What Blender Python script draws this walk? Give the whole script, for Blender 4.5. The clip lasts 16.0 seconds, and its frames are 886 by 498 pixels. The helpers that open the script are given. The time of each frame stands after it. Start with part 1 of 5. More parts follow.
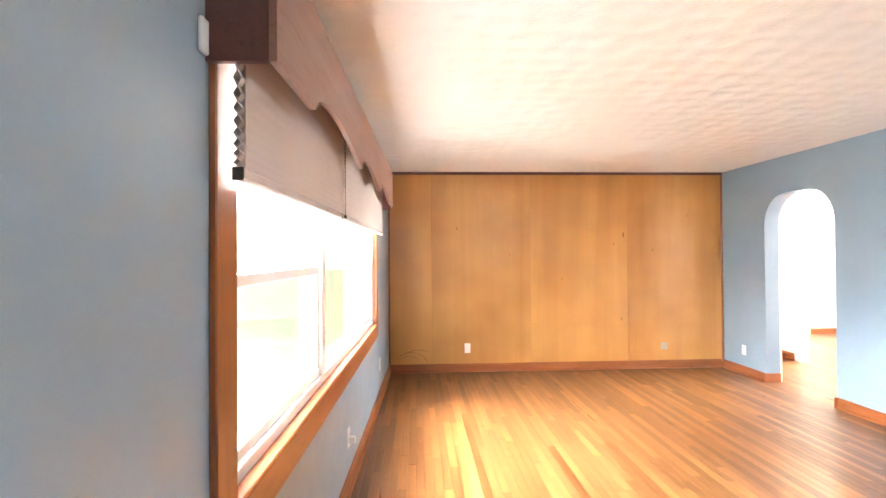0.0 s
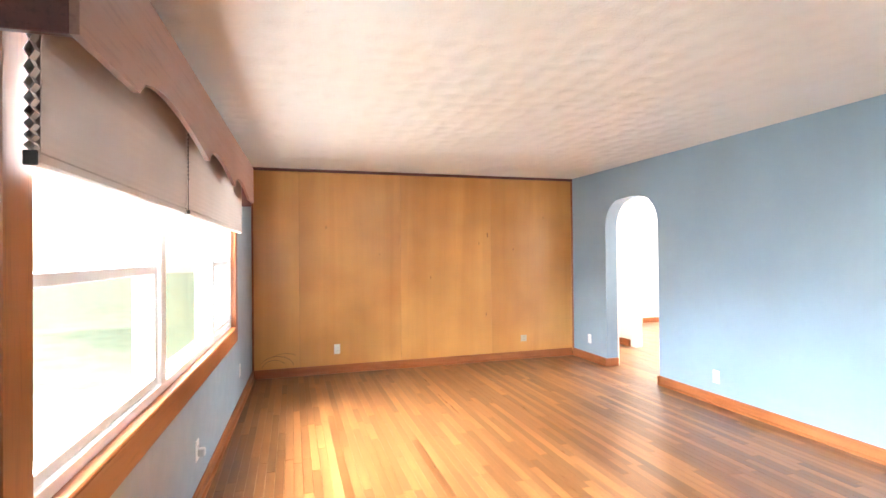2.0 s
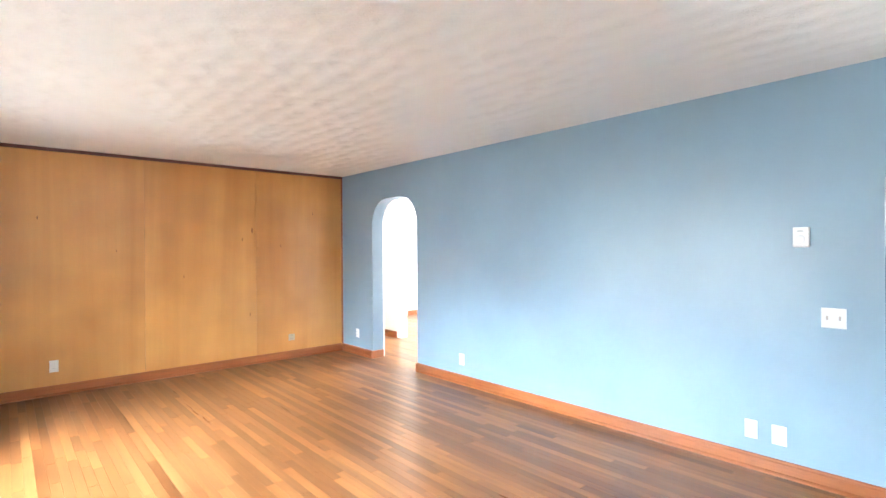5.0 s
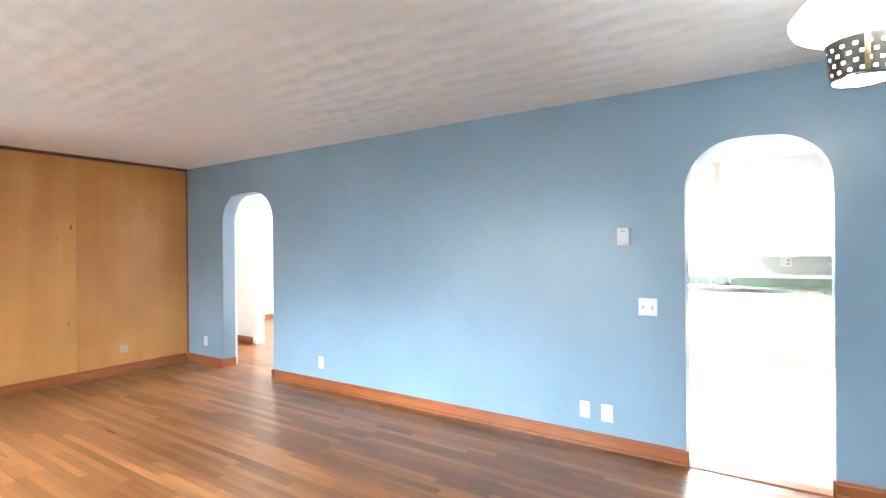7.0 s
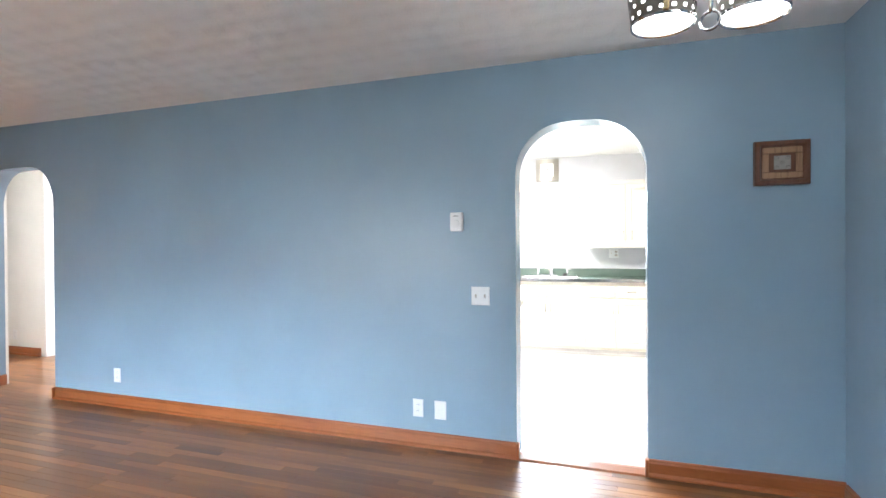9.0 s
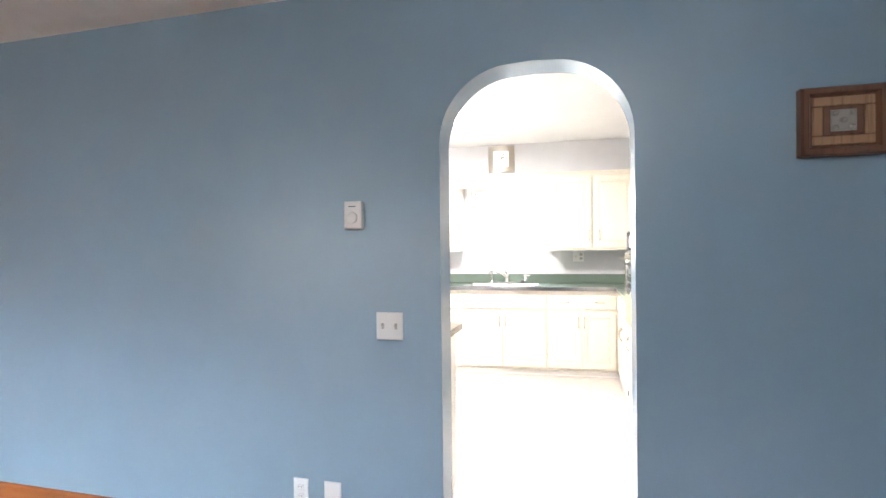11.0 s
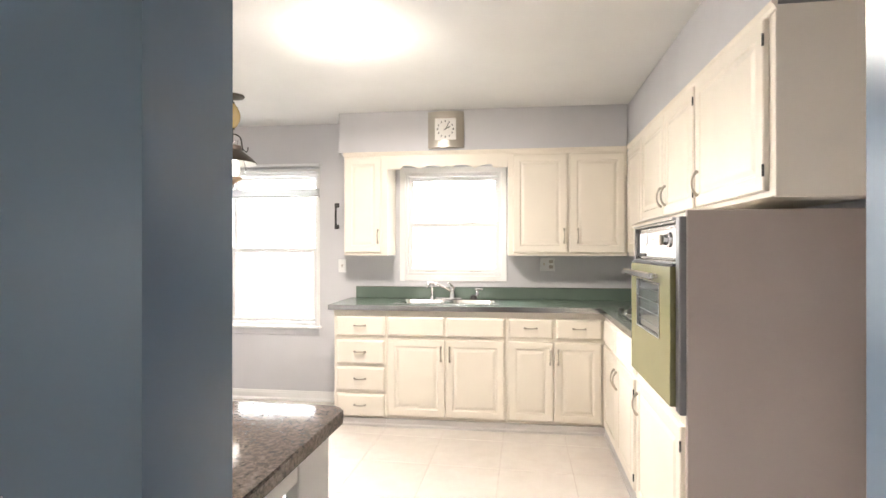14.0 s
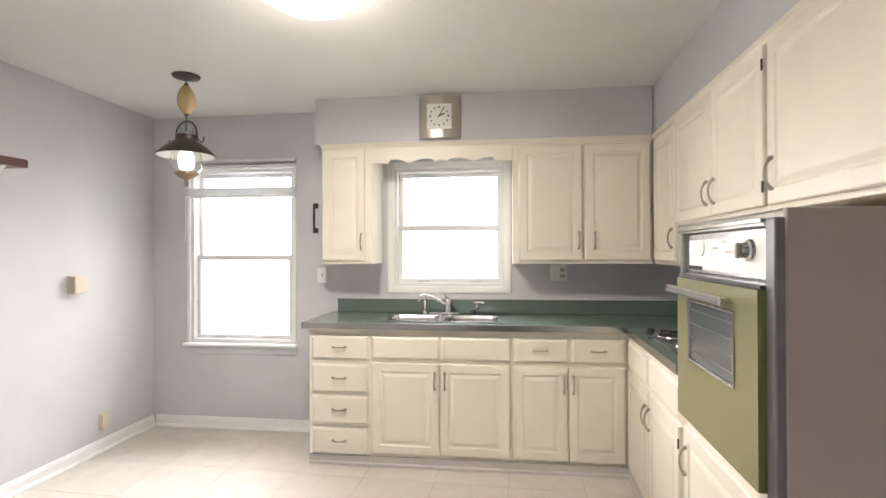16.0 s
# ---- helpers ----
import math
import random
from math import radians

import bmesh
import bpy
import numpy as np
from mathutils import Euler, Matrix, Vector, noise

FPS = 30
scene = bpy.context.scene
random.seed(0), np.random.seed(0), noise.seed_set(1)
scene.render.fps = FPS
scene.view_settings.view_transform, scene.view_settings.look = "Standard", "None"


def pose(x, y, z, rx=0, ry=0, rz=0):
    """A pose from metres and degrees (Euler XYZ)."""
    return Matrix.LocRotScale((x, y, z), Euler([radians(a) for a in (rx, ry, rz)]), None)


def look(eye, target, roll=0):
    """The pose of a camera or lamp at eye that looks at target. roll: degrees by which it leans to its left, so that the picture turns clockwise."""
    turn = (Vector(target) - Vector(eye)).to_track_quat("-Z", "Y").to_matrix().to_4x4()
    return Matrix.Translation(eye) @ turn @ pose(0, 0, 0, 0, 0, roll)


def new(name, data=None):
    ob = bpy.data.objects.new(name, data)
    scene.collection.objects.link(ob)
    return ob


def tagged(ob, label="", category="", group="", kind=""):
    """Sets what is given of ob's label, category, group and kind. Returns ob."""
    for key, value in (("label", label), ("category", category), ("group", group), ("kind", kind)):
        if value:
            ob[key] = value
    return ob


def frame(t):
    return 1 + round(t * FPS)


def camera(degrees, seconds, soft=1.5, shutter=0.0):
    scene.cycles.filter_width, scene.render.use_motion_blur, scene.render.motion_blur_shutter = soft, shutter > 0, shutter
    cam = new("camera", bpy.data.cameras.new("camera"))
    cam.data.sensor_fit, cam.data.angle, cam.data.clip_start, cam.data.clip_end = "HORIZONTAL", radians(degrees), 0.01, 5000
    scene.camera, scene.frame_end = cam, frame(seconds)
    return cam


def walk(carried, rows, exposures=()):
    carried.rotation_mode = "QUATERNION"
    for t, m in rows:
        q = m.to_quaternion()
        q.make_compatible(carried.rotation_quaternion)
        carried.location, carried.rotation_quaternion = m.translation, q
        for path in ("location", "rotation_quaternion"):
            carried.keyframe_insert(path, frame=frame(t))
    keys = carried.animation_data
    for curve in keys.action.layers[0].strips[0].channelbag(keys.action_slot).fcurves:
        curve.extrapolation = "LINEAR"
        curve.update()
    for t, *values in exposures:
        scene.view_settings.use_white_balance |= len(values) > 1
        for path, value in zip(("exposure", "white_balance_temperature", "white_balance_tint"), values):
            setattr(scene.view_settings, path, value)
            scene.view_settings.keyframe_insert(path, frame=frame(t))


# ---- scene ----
cam = camera(83.2, 16.0)
PATH = [
    (0, (0.408, 0.051, 1.433), (0.513, 2.048, 1.455), -0.4),
    (0.5, (0.442, 0.027, 1.423), (0.617, 2.019, 1.448), -0.5),
    (1, (0.463, 0.031, 1.426), (0.772, 2.007, 1.446), -0.5),
    (1.5, (0.485, 0.028, 1.421), (0.929, 1.978, 1.442), -0.6),
    (2, (0.509, 0.007, 1.417), (1.088, 1.921, 1.437), -0.6),
    (2.5, (0.515, -0.012, 1.426), (1.24, 1.852, 1.44), -0.6),
    (3, (0.499, -0.013, 1.442), (1.361, 1.792, 1.449), -0.7),
    (3.5, (0.51, -0.03, 1.458), (1.51, 1.702, 1.456), -0.6),
    (4, (0.567, -0.07, 1.432), (1.684, 1.589, 1.434), -0.6),
    (6.3, (0.709, -0.104, 1.405), (2.272, 1.145, 1.403), -0.4),
    (6.5, (0.717, -0.103, 1.397), (2.314, 1.101, 1.398), -0.5),
    (7, (0.738, -0.129, 1.403), (2.403, 0.979, 1.4), -0.5),
    (7.5, (0.745, -0.156, 1.393), (2.471, 0.854, 1.392), -0.4),
    (8, (0.831, -0.194, 1.375), (2.619, 0.703, 1.371), -0.5),
    (8.5, (0.992, -0.219, 1.358), (2.849, 0.523, 1.347), -0.5),
    (9, (1.185, -0.212, 1.323), (3.08, 0.429, 1.308), -0.4),
    (9.2, (1.301, -0.209, 1.334), (3.206, 0.401, 1.308), -0.5),
    (11.3, (2.431, -0.16, 1.339), (4.376, 0.306, 1.323), -0.2),
    (11.5, (2.546, -0.142, 1.358), (4.5, 0.281, 1.329), 0.4),
    (12, (2.817, -0.117, 1.346), (4.784, 0.245, 1.326), 0.3),
    (12.5, (3.086, -0.076, 1.336), (5.058, 0.259, 1.32), 0.3),
    (13, (3.331, -0.041, 1.327), (5.306, 0.275, 1.317), 0.3),
    (13.5, (3.59, -0.03, 1.311), (5.565, 0.283, 1.312), 0.2),
    (14, (3.797, -0.033, 1.322), (5.772, 0.284, 1.325), 0.0),
    (14.5, (3.997, -0.028, 1.335), (5.972, 0.289, 1.338), -0.1),
    (15, (4.16, -0.007, 1.337), (6.135, 0.311, 1.345), -0.1),
    (15.5, (4.283, 0.017, 1.354), (6.259, 0.33, 1.363), -0.1),
    (16, (4.366, 0.022, 1.36), (6.342, 0.336, 1.37), -0.2),
]
EXPOSURES = [(0, 2.72, 6700, 10), (2, 2.47, 6450, 9), (4.2, 2.42, 5950, 5), (6.3, 2.18, 5900, 4), (8.5, 1.6, 5800, 6), (11.3, 1.2, 6250, 12), (12.5, 0.97, 6450, 13), (13.5, 0.5, 6650, 13), (14.5, 0.05, 6650, 12), (16, -0.33, 6600, 12)]
walk(cam, [(t, look(eye, target, roll)) for t, eye, target, roll in PATH], EXPOSURES)

# ---- light ----
world = bpy.data.worlds.new("world")
scene.world = world
world.use_nodes = True
wn = world.node_tree
sky = wn.nodes.new("ShaderNodeTexSky")
sky.sky_type = "NISHITA"
sky.sun_disc = False
sky.sun_elevation, sky.sun_rotation = radians(56), radians(287)
wn.links.new(sky.outputs[0], wn.nodes["Background"].inputs[0])
wn.nodes["Background"].inputs[1].default_value = 0.15


def lamp(name, kind, m, energy, colour=(1, 1, 1), **more):
    data = bpy.data.lights.new(name, kind)
    data.energy, data.color = energy, colour
    if kind == "AREA":
        data.shape, data.size, data.size_y = "RECTANGLE", more["size"], more["size_y"]
    elif kind == "SUN":
        data.angle = more["angle"]
    else:
        data.shadow_soft_size = more["size"]
    ob = new(name, data)
    ob.matrix_world = m
    return ob


lamp("sun", "SUN", look((-6, -1.2, 9.0), (0, 0, 0)), 5.0, (1, 0.95, 0.87), angle=radians(24))
lamp("sky_light_street", "AREA", look((-4.0, 3.6, 3.6), (1.6, 3.0, 0.8)), 1250, (0.88, 0.95, 1), size=7.0, size_y=3.2)
lamp("sky_light_yard", "AREA", look((11.0, 2.1, 3.3), (6.6, 0.9, 0.2)), 1800, (0.95, 0.98, 1), size=5, size_y=3)
# added lamp that brightens the hall; the end wall behind it has no opening
lamp("hall_window_light", "AREA", look((7.95, 5.6, 1.5), (5.0, 5.6, 1.2)), 120, (1, 0.97, 0.93), size=1.6, size_y=1.2)
lamp("kitchen_bulb", "POINT", pose(6.28, 0.87, 2.28), 11, (1, 0.93, 0.84), size=0.12)
lamp("kitchen_dome_light", "AREA", pose(6.28, 0.87, 2.34), 46, (1, 0.94, 0.86), size=0.3, size_y=0.3)
lamp("pendant_bulb", "POINT", pose(7.126, 2.045, 1.90), 6, (1, 0.92, 0.8), size=0.04)
lamp("chandelier_bulb", "POINT", pose(2.46, -0.43, 2.16), 7.0, (1, 0.95, 0.88), size=0.10)


# ---- materials ----
def tree(name):
    m = bpy.data.materials.new(name)
    m.use_nodes = True
    n = m.node_tree
    return m, n, n.nodes["Principled BSDF"]


def mix(n, fac, a, b, blend="MIX"):
    node = n.nodes.new("ShaderNodeMix")
    node.data_type, node.blend_type = "RGBA", blend
    for socket, value in ((node.inputs[0], fac), (node.inputs[6], a), (node.inputs[7], b)):
        if isinstance(value, bpy.types.NodeSocket):
            n.links.new(value, socket)
        elif isinstance(value, (int, float)):
            socket.default_value = value
        else:
            socket.default_value = (*value, 1)
    return node.outputs[2]


def ramp(n, value, lo, hi, a=0.0, b=1.0):
    node = n.nodes.new("ShaderNodeMapRange")
    n.links.new(value, node.inputs[0])
    for k, v in ((1, lo), (2, hi), (3, a), (4, b)):
        node.inputs[k].default_value = v
    return node.outputs[0]


def place(n, stretch=(1, 1, 1), shift=None, world_space=False):
    node = n.nodes.new("ShaderNodeMapping")
    node.inputs["Scale"].default_value = stretch
    if world_space:
        n.links.new(n.nodes.new("ShaderNodeNewGeometry").outputs["Position"], node.inputs[0])
    else:
        n.links.new(n.nodes.new("ShaderNodeTexCoord").outputs["Object"], node.inputs[0])
    if shift is not None:
        mul = n.nodes.new("ShaderNodeMath")
        mul.operation = "MULTIPLY"
        n.links.new(shift, mul.inputs[0])
        mul.inputs[1].default_value = 37.0
        n.links.new(mul.outputs[0], node.inputs["Location"])
    return node.outputs[0]


def noise_tex(n, vec, scale, detail=4.0, rough=0.55, distortion=0.0):
    node = n.nodes.new("ShaderNodeTexNoise")
    n.links.new(vec, node.inputs["Vector"])
    node.inputs["Scale"].default_value = scale
    node.inputs["Detail"].default_value = detail
    node.inputs["Roughness"].default_value = rough
    node.inputs["Distortion"].default_value = distortion
    return node.outputs[0]


def bump(n, bsdf, height, strength, distance=0.002):
    node = n.nodes.new("ShaderNodeBump")
    node.inputs["Strength"].default_value = strength
    node.inputs["Distance"].default_value = distance
    n.links.new(height, node.inputs["Height"])
    n.links.new(node.outputs[0], bsdf.inputs["Normal"])


def paint(name, colour, rough=0.5, vary=0.08, grain=0.15, scale=180.0, metal=0.0, spec=0.5, coat=0.0):
    m, n, b = tree(name)
    vec = place(n, world_space=True)
    big, fine = noise_tex(n, vec, 1.7, 3), noise_tex(n, vec, scale, 2)
    dark = tuple(c * (1 - 2 * vary) for c in colour)
    light = tuple(min(1, c * (1 + vary)) for c in colour)
    n.links.new(mix(n, ramp(n, big, 0.3, 0.7), dark, light), b.inputs["Base Color"])
    n.links.new(ramp(n, noise_tex(n, vec, 9, 3), 0.3, 0.7, rough * 0.9, min(1, rough * 1.12)), b.inputs["Roughness"])
    b.inputs["Metallic"].default_value = metal
    b.inputs["Specular IOR Level"].default_value = spec
    b.inputs["Coat Weight"].default_value = coat
    if grain:
        bump(n, b, fine, grain, 0.001)
    return m


def wood(name, dark, mid, light, axis, rough=0.3, source=None, fine=1.0, blotch=0.5, coat=0.0, spec=0.5, spread=0.75, thin=0.55):
    """Wood with its grain along the axis; source: what tells pieces apart ('object' or 'island')."""
    m, n, b = tree(name)
    pick = None
    if source == "object":
        pick = n.nodes.new("ShaderNodeObjectInfo").outputs["Random"]
    elif source == "island":
        pick = n.nodes.new("ShaderNodeNewGeometry").outputs["Random Per Island"]
    stretch = [1.0, 1.0, 1.0]
    stretch["xyz".index(axis)] = 0.06
    vec = place(n, stretch, pick, world_space=pick is None)
    long, fibre = noise_tex(n, vec, 9 * fine, 5, 0.6, 0.6), noise_tex(n, vec, 70 * fine, 3, 0.6)
    soft = noise_tex(n, place(n, (1, 1, 1), pick, world_space=pick is None), 1.3, 2)
    colour = mix(n, ramp(n, long, 0.3, 0.7), mid, light)
    colour = mix(n, ramp(n, fibre, 0.52, 0.75, 0, thin), colour, dark)
    colour = mix(n, ramp(n, soft, 0.35, 0.75, 0, blotch), colour, dark)
    if pick is not None:
        tone = n.nodes.new("ShaderNodeValToRGB")
        tone.color_ramp.elements[0].color = (*(spread ** 1.6 * c for c in (0.95, 0.88, 0.8)), 1)
        tone.color_ramp.elements[0].position = 0.0
        tone.color_ramp.elements[1].color = (*(c ** (1.0 if spread < 0.9 else 0.16) for c in (1.4, 1.45, 1.4)), 1)
        e = tone.color_ramp.elements.new(0.18)
        e.color = (spread, spread * 0.97, spread * 0.93, 1)
        e = tone.color_ramp.elements.new(0.55)
        e.color = (1, 1, 1, 1)
        n.links.new(pick, tone.inputs[0])
        colour = mix(n, 1.0, colour, tone.outputs[0], "MULTIPLY")
    n.links.new(colour, b.inputs["Base Color"])
    n.links.new(ramp(n, long, 0.25, 0.75, rough * 0.95, rough * 1.35), b.inputs["Roughness"])
    b.inputs["Coat Weight"].default_value = coat
    b.inputs["Coat Roughness"].default_value = 0.22
    b.inputs["Specular IOR Level"].default_value = spec
    bump(n, b, fibre, 0.12, 0.0006)
    return m


def glow(name, colour, strength):
    m, n, b = tree(name)
    b.inputs["Base Color"].default_value = (0.85, 0.85, 0.83, 1)
    b.inputs["Emission Color"].default_value = (*colour, 1)
    b.inputs["Emission Strength"].default_value = strength
    b.inputs["Roughness"].default_value = 0.35
    return m


def glass(name, tint=(1, 1, 1), rough=0.0):
    m, n, b = tree(name)
    b.inputs["Base Color"].default_value = (*tint, 1)
    b.inputs["Transmission Weight"].default_value = 1.0
    b.inputs["Roughness"].default_value = rough
    b.inputs["IOR"].default_value = 1.45
    return m


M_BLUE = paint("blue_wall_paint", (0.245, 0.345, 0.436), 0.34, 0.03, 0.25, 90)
# arch reveals: the wall's blue, glossier, with their shade darkened into the colour
M_JAMB = paint("glossy_shaded_blue_paint", (0.20, 0.285, 0.385), 0.22, 0.04, 0.15, 90)
M_GREY = paint("grey_kitchen_paint", (0.575, 0.57, 0.585), 0.4, 0.03, 0.2, 90)
M_HALL = paint("white_hall_paint", (0.80, 0.78, 0.74), 0.5, 0.03, 0.2, 90)
M_WHITE = paint("white_trim_paint", (0.80, 0.79, 0.77), 0.35, 0.03, 0.1)
M_VINYL = paint("white_vinyl", (0.72, 0.71, 0.70), 0.35, 0.02, 0.0)
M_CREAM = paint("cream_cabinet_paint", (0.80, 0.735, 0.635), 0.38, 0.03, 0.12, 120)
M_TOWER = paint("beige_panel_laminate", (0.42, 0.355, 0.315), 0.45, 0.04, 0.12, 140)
M_PLASTIC = paint("white_plastic", (0.78, 0.78, 0.77), 0.35, 0.02, 0.0)
M_BEIGE = paint("beige_plastic", (0.62, 0.55, 0.44), 0.45, 0.03, 0.0)
M_BLACK = paint("black_iron", (0.025, 0.022, 0.02), 0.45, 0.1, 0.2)
M_BRONZE = paint("bronze_metal", (0.07, 0.055, 0.045), 0.4, 0.1, 0.15, metal=0.6)
M_GUN = paint("pierced_dark_metal", (0.17, 0.155, 0.13), 0.3, 0.15, 0.05, metal=0.75)
M_BRASS = paint("polished_brass", (0.62, 0.50, 0.26), 0.25, 0.08, 0.0, metal=1.0)
M_NICKEL = paint("brushed_nickel", (0.50, 0.46, 0.40), 0.33, 0.06, 0.2, 300, metal=1.0)
M_CHROME = paint("chrome", (0.72, 0.72, 0.72), 0.12, 0.03, 0.0, metal=1.0)
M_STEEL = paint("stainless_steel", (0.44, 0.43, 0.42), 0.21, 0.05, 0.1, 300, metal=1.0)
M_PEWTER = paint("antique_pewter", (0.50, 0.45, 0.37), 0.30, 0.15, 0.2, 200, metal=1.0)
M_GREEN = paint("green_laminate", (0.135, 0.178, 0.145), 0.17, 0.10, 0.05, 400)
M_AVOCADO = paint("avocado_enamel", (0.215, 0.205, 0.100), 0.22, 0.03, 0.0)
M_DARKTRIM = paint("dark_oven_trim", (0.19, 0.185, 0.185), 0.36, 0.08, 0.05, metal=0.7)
M_DARKGLASS = paint("oven_window_glass", (0.10, 0.11, 0.11), 0.08, 0.1, 0.0)
M_PLINTH = paint("grey_plinth", (0.50, 0.47, 0.45), 0.5, 0.05, 0.1)
M_SHADE = paint("grey_shade_fabric", (0.56, 0.51, 0.49), 0.85, 0.03, 0.2, 500)
M_AMBER = paint("amber_glazed_ceramic", (0.42, 0.31, 0.14), 0.18, 0.15, 0.0, coat=0.5)
M_SLAT = paint("white_blind_slats", (0.70, 0.70, 0.70), 0.45, 0.02, 0.0)
M_FACE = paint("clock_face", (0.82, 0.80, 0.76), 0.5, 0.02, 0.0)
M_RELIEF = paint("aged_plaster_relief", (0.36, 0.35, 0.33), 0.6, 0.2, 0.4, 60)
M_INK = paint("dark_print", (0.06, 0.06, 0.06), 0.5, 0.05, 0.0)
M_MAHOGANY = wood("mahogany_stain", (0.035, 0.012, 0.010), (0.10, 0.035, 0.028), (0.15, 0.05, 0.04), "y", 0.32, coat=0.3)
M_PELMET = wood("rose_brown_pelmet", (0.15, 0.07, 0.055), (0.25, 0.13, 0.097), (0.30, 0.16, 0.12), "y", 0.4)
M_TRIM_Y = wood("orange_trim", (0.12, 0.032, 0.011), (0.28, 0.082, 0.023), (0.36, 0.115, 0.035), "y", 0.3, coat=0.2)
M_TRIM_X = wood("orange_trim_across", (0.12, 0.032, 0.011), (0.28, 0.082, 0.023), (0.36, 0.115, 0.035), "x", 0.3, coat=0.2)
M_TRIM_Z = wood("orange_trim_upright", (0.12, 0.032, 0.011), (0.28, 0.082, 0.023), (0.36, 0.115, 0.035), "z", 0.3, coat=0.2)
M_PANEL = wood("birch_panelling", (0.34, 0.130, 0.032), (0.53, 0.245, 0.066), (0.68, 0.350, 0.108), "z", 0.28, "object", 0.25, 0.55, coat=0.2, spread=1.0, thin=0.10)
M_STRIP = wood("oak_strip", (0.060, 0.017, 0.008), (0.152, 0.057, 0.020), (0.255, 0.113, 0.040), "y", 0.28, "object", 1.6, 0.35, coat=0.08, spec=0.38, spread=0.74, thin=0.22)
M_STRIPS = wood("oak_strips", (0.060, 0.017, 0.008), (0.152, 0.057, 0.020), (0.255, 0.113, 0.040), "y", 0.28, "island", 1.6, 0.35, coat=0.08, spec=0.38, spread=0.74, thin=0.22)
M_CARVED = wood("carved_picture_wood", (0.03, 0.012, 0.008), (0.12, 0.05, 0.028), (0.17, 0.08, 0.045), "z", 0.4)
M_CARVED_LIGHT = wood("pale_inlay_wood", (0.10, 0.05, 0.03), (0.30, 0.17, 0.09), (0.38, 0.23, 0.13), "z", 0.45)
M_BULB = glow("lit_diffuser", (1, 0.96, 0.9), 6.0)
M_OPAL = glow("lit_opal_glass", (1, 0.97, 0.93), 2.6)
M_DOME = glow("lit_ceiling_dome", (1, 0.93, 0.82), 9.0)
M_PANE = glass("window_glass")
M_CLEAR = glass("clear_lamp_glass", (0.97, 0.97, 0.95))


def ceiling_paint():
    """White ceiling with a brushed, fan-like plaster texture."""
    m, n, b = tree("textured_ceiling_plaster")
    vec = place(n, (1, 1, 1), world_space=True)
    cells = n.nodes.new("ShaderNodeTexVoronoi")
    cells.feature = "SMOOTH_F1"
    cells.inputs["Scale"].default_value = 6.4
    cells.inputs["Randomness"].default_value = 0.45
    cells.inputs["Smoothness"].default_value = 0.6
    warp = n.nodes.new("ShaderNodeVectorMath")
    warp.operation = "MULTIPLY_ADD"
    n.links.new(noise_tex(n, vec, 6, 2), warp.inputs[0])
    warp.inputs[1].default_value = (0.05, 0.05, 0.05)
    n.links.new(vec, warp.inputs[2])
    n.links.new(warp.outputs[0], cells.inputs["Vector"])
    wide = cells.outputs["Distance"]
    fine = noise_tex(n, place(n, (45, 60, 1), world_space=True), 1.0, 3, 0.6, 0.6)
    n.links.new(mix(n, ramp(n, noise_tex(n, vec, 1.2, 3), 0.3, 0.7), (0.81, 0.81, 0.79), (0.84, 0.84, 0.83)), b.inputs["Base Color"])
    b.inputs["Roughness"].default_value = 0.75
    total = n.nodes.new("ShaderNodeMath")
    total.operation = "MULTIPLY_ADD"
    n.links.new(fine, total.inputs[0])
    total.inputs[1].default_value = 0.10
    n.links.new(wide, total.inputs[2])
    bump(n, b, total.outputs[0], 0.8, 0.035)
    return m


def tile_glaze():
    m, n, b = tree("beige_floor_tile")
    pick = n.nodes.new("ShaderNodeObjectInfo").outputs["Random"]
    vec = place(n, (1, 1, 1), pick)
    cloud = noise_tex(n, vec, 9, 4, 0.55, 0.2)
    colour = mix(n, ramp(n, cloud, 0.2, 0.8), (0.57, 0.52, 0.47), (0.64, 0.59, 0.54))
    colour = mix(n, ramp(n, pick, 0, 1, 0, 0.12), colour, (0.45, 0.40, 0.35))
    n.links.new(colour, b.inputs["Base Color"])
    n.links.new(ramp(n, cloud, 0.2, 0.8, 0.17, 0.24), b.inputs["Roughness"])
    bump(n, b, cloud, 0.08, 0.002)
    return m


def granite():
    m, n, b = tree("brown_speckled_granite")
    vec = place(n, world_space=True)
    a, c = noise_tex(n, vec, 75, 5, 0.7, 0.5), noise_tex(n, vec, 210, 3, 0.7)
    colour = mix(n, ramp(n, a, 0.36, 0.64), (0.055, 0.043, 0.037), (0.23, 0.18, 0.15))
    colour = mix(n, ramp(n, c, 0.56, 0.70, 0, 0.5), colour, (0.015, 0.013, 0.012))
    n.links.new(colour, b.inputs["Base Color"])
    b.inputs["Roughness"].default_value = 0.07
    return m


def garden():
    """Overcast garden seen far out of focus: pale sky above, soft greens below."""
    m, n, b = tree("distant_garden")
    vec = place(n, (1, 1, 1), world_space=True)
    blot = noise_tex(n, vec, 0.9, 3, 0.6)
    leaf = mix(n, ramp(n, blot, 0.40, 0.62), (0.84, 0.88, 0.82), (1.0, 1.0, 0.99))
    sep = n.nodes.new("ShaderNodeSeparateXYZ")
    n.links.new(vec, sep.inputs[0])
    colour = mix(n, ramp(n, sep.outputs[2], 0.9, 2.0), leaf, (1, 1, 1))
    n.links.new(colour, b.inputs["Emission Color"])
    b.inputs["Emission Strength"].default_value = 5.0
    b.inputs["Base Color"].default_value = (0, 0, 0, 1)
    b.inputs["Roughness"].default_value = 1.0
    return m


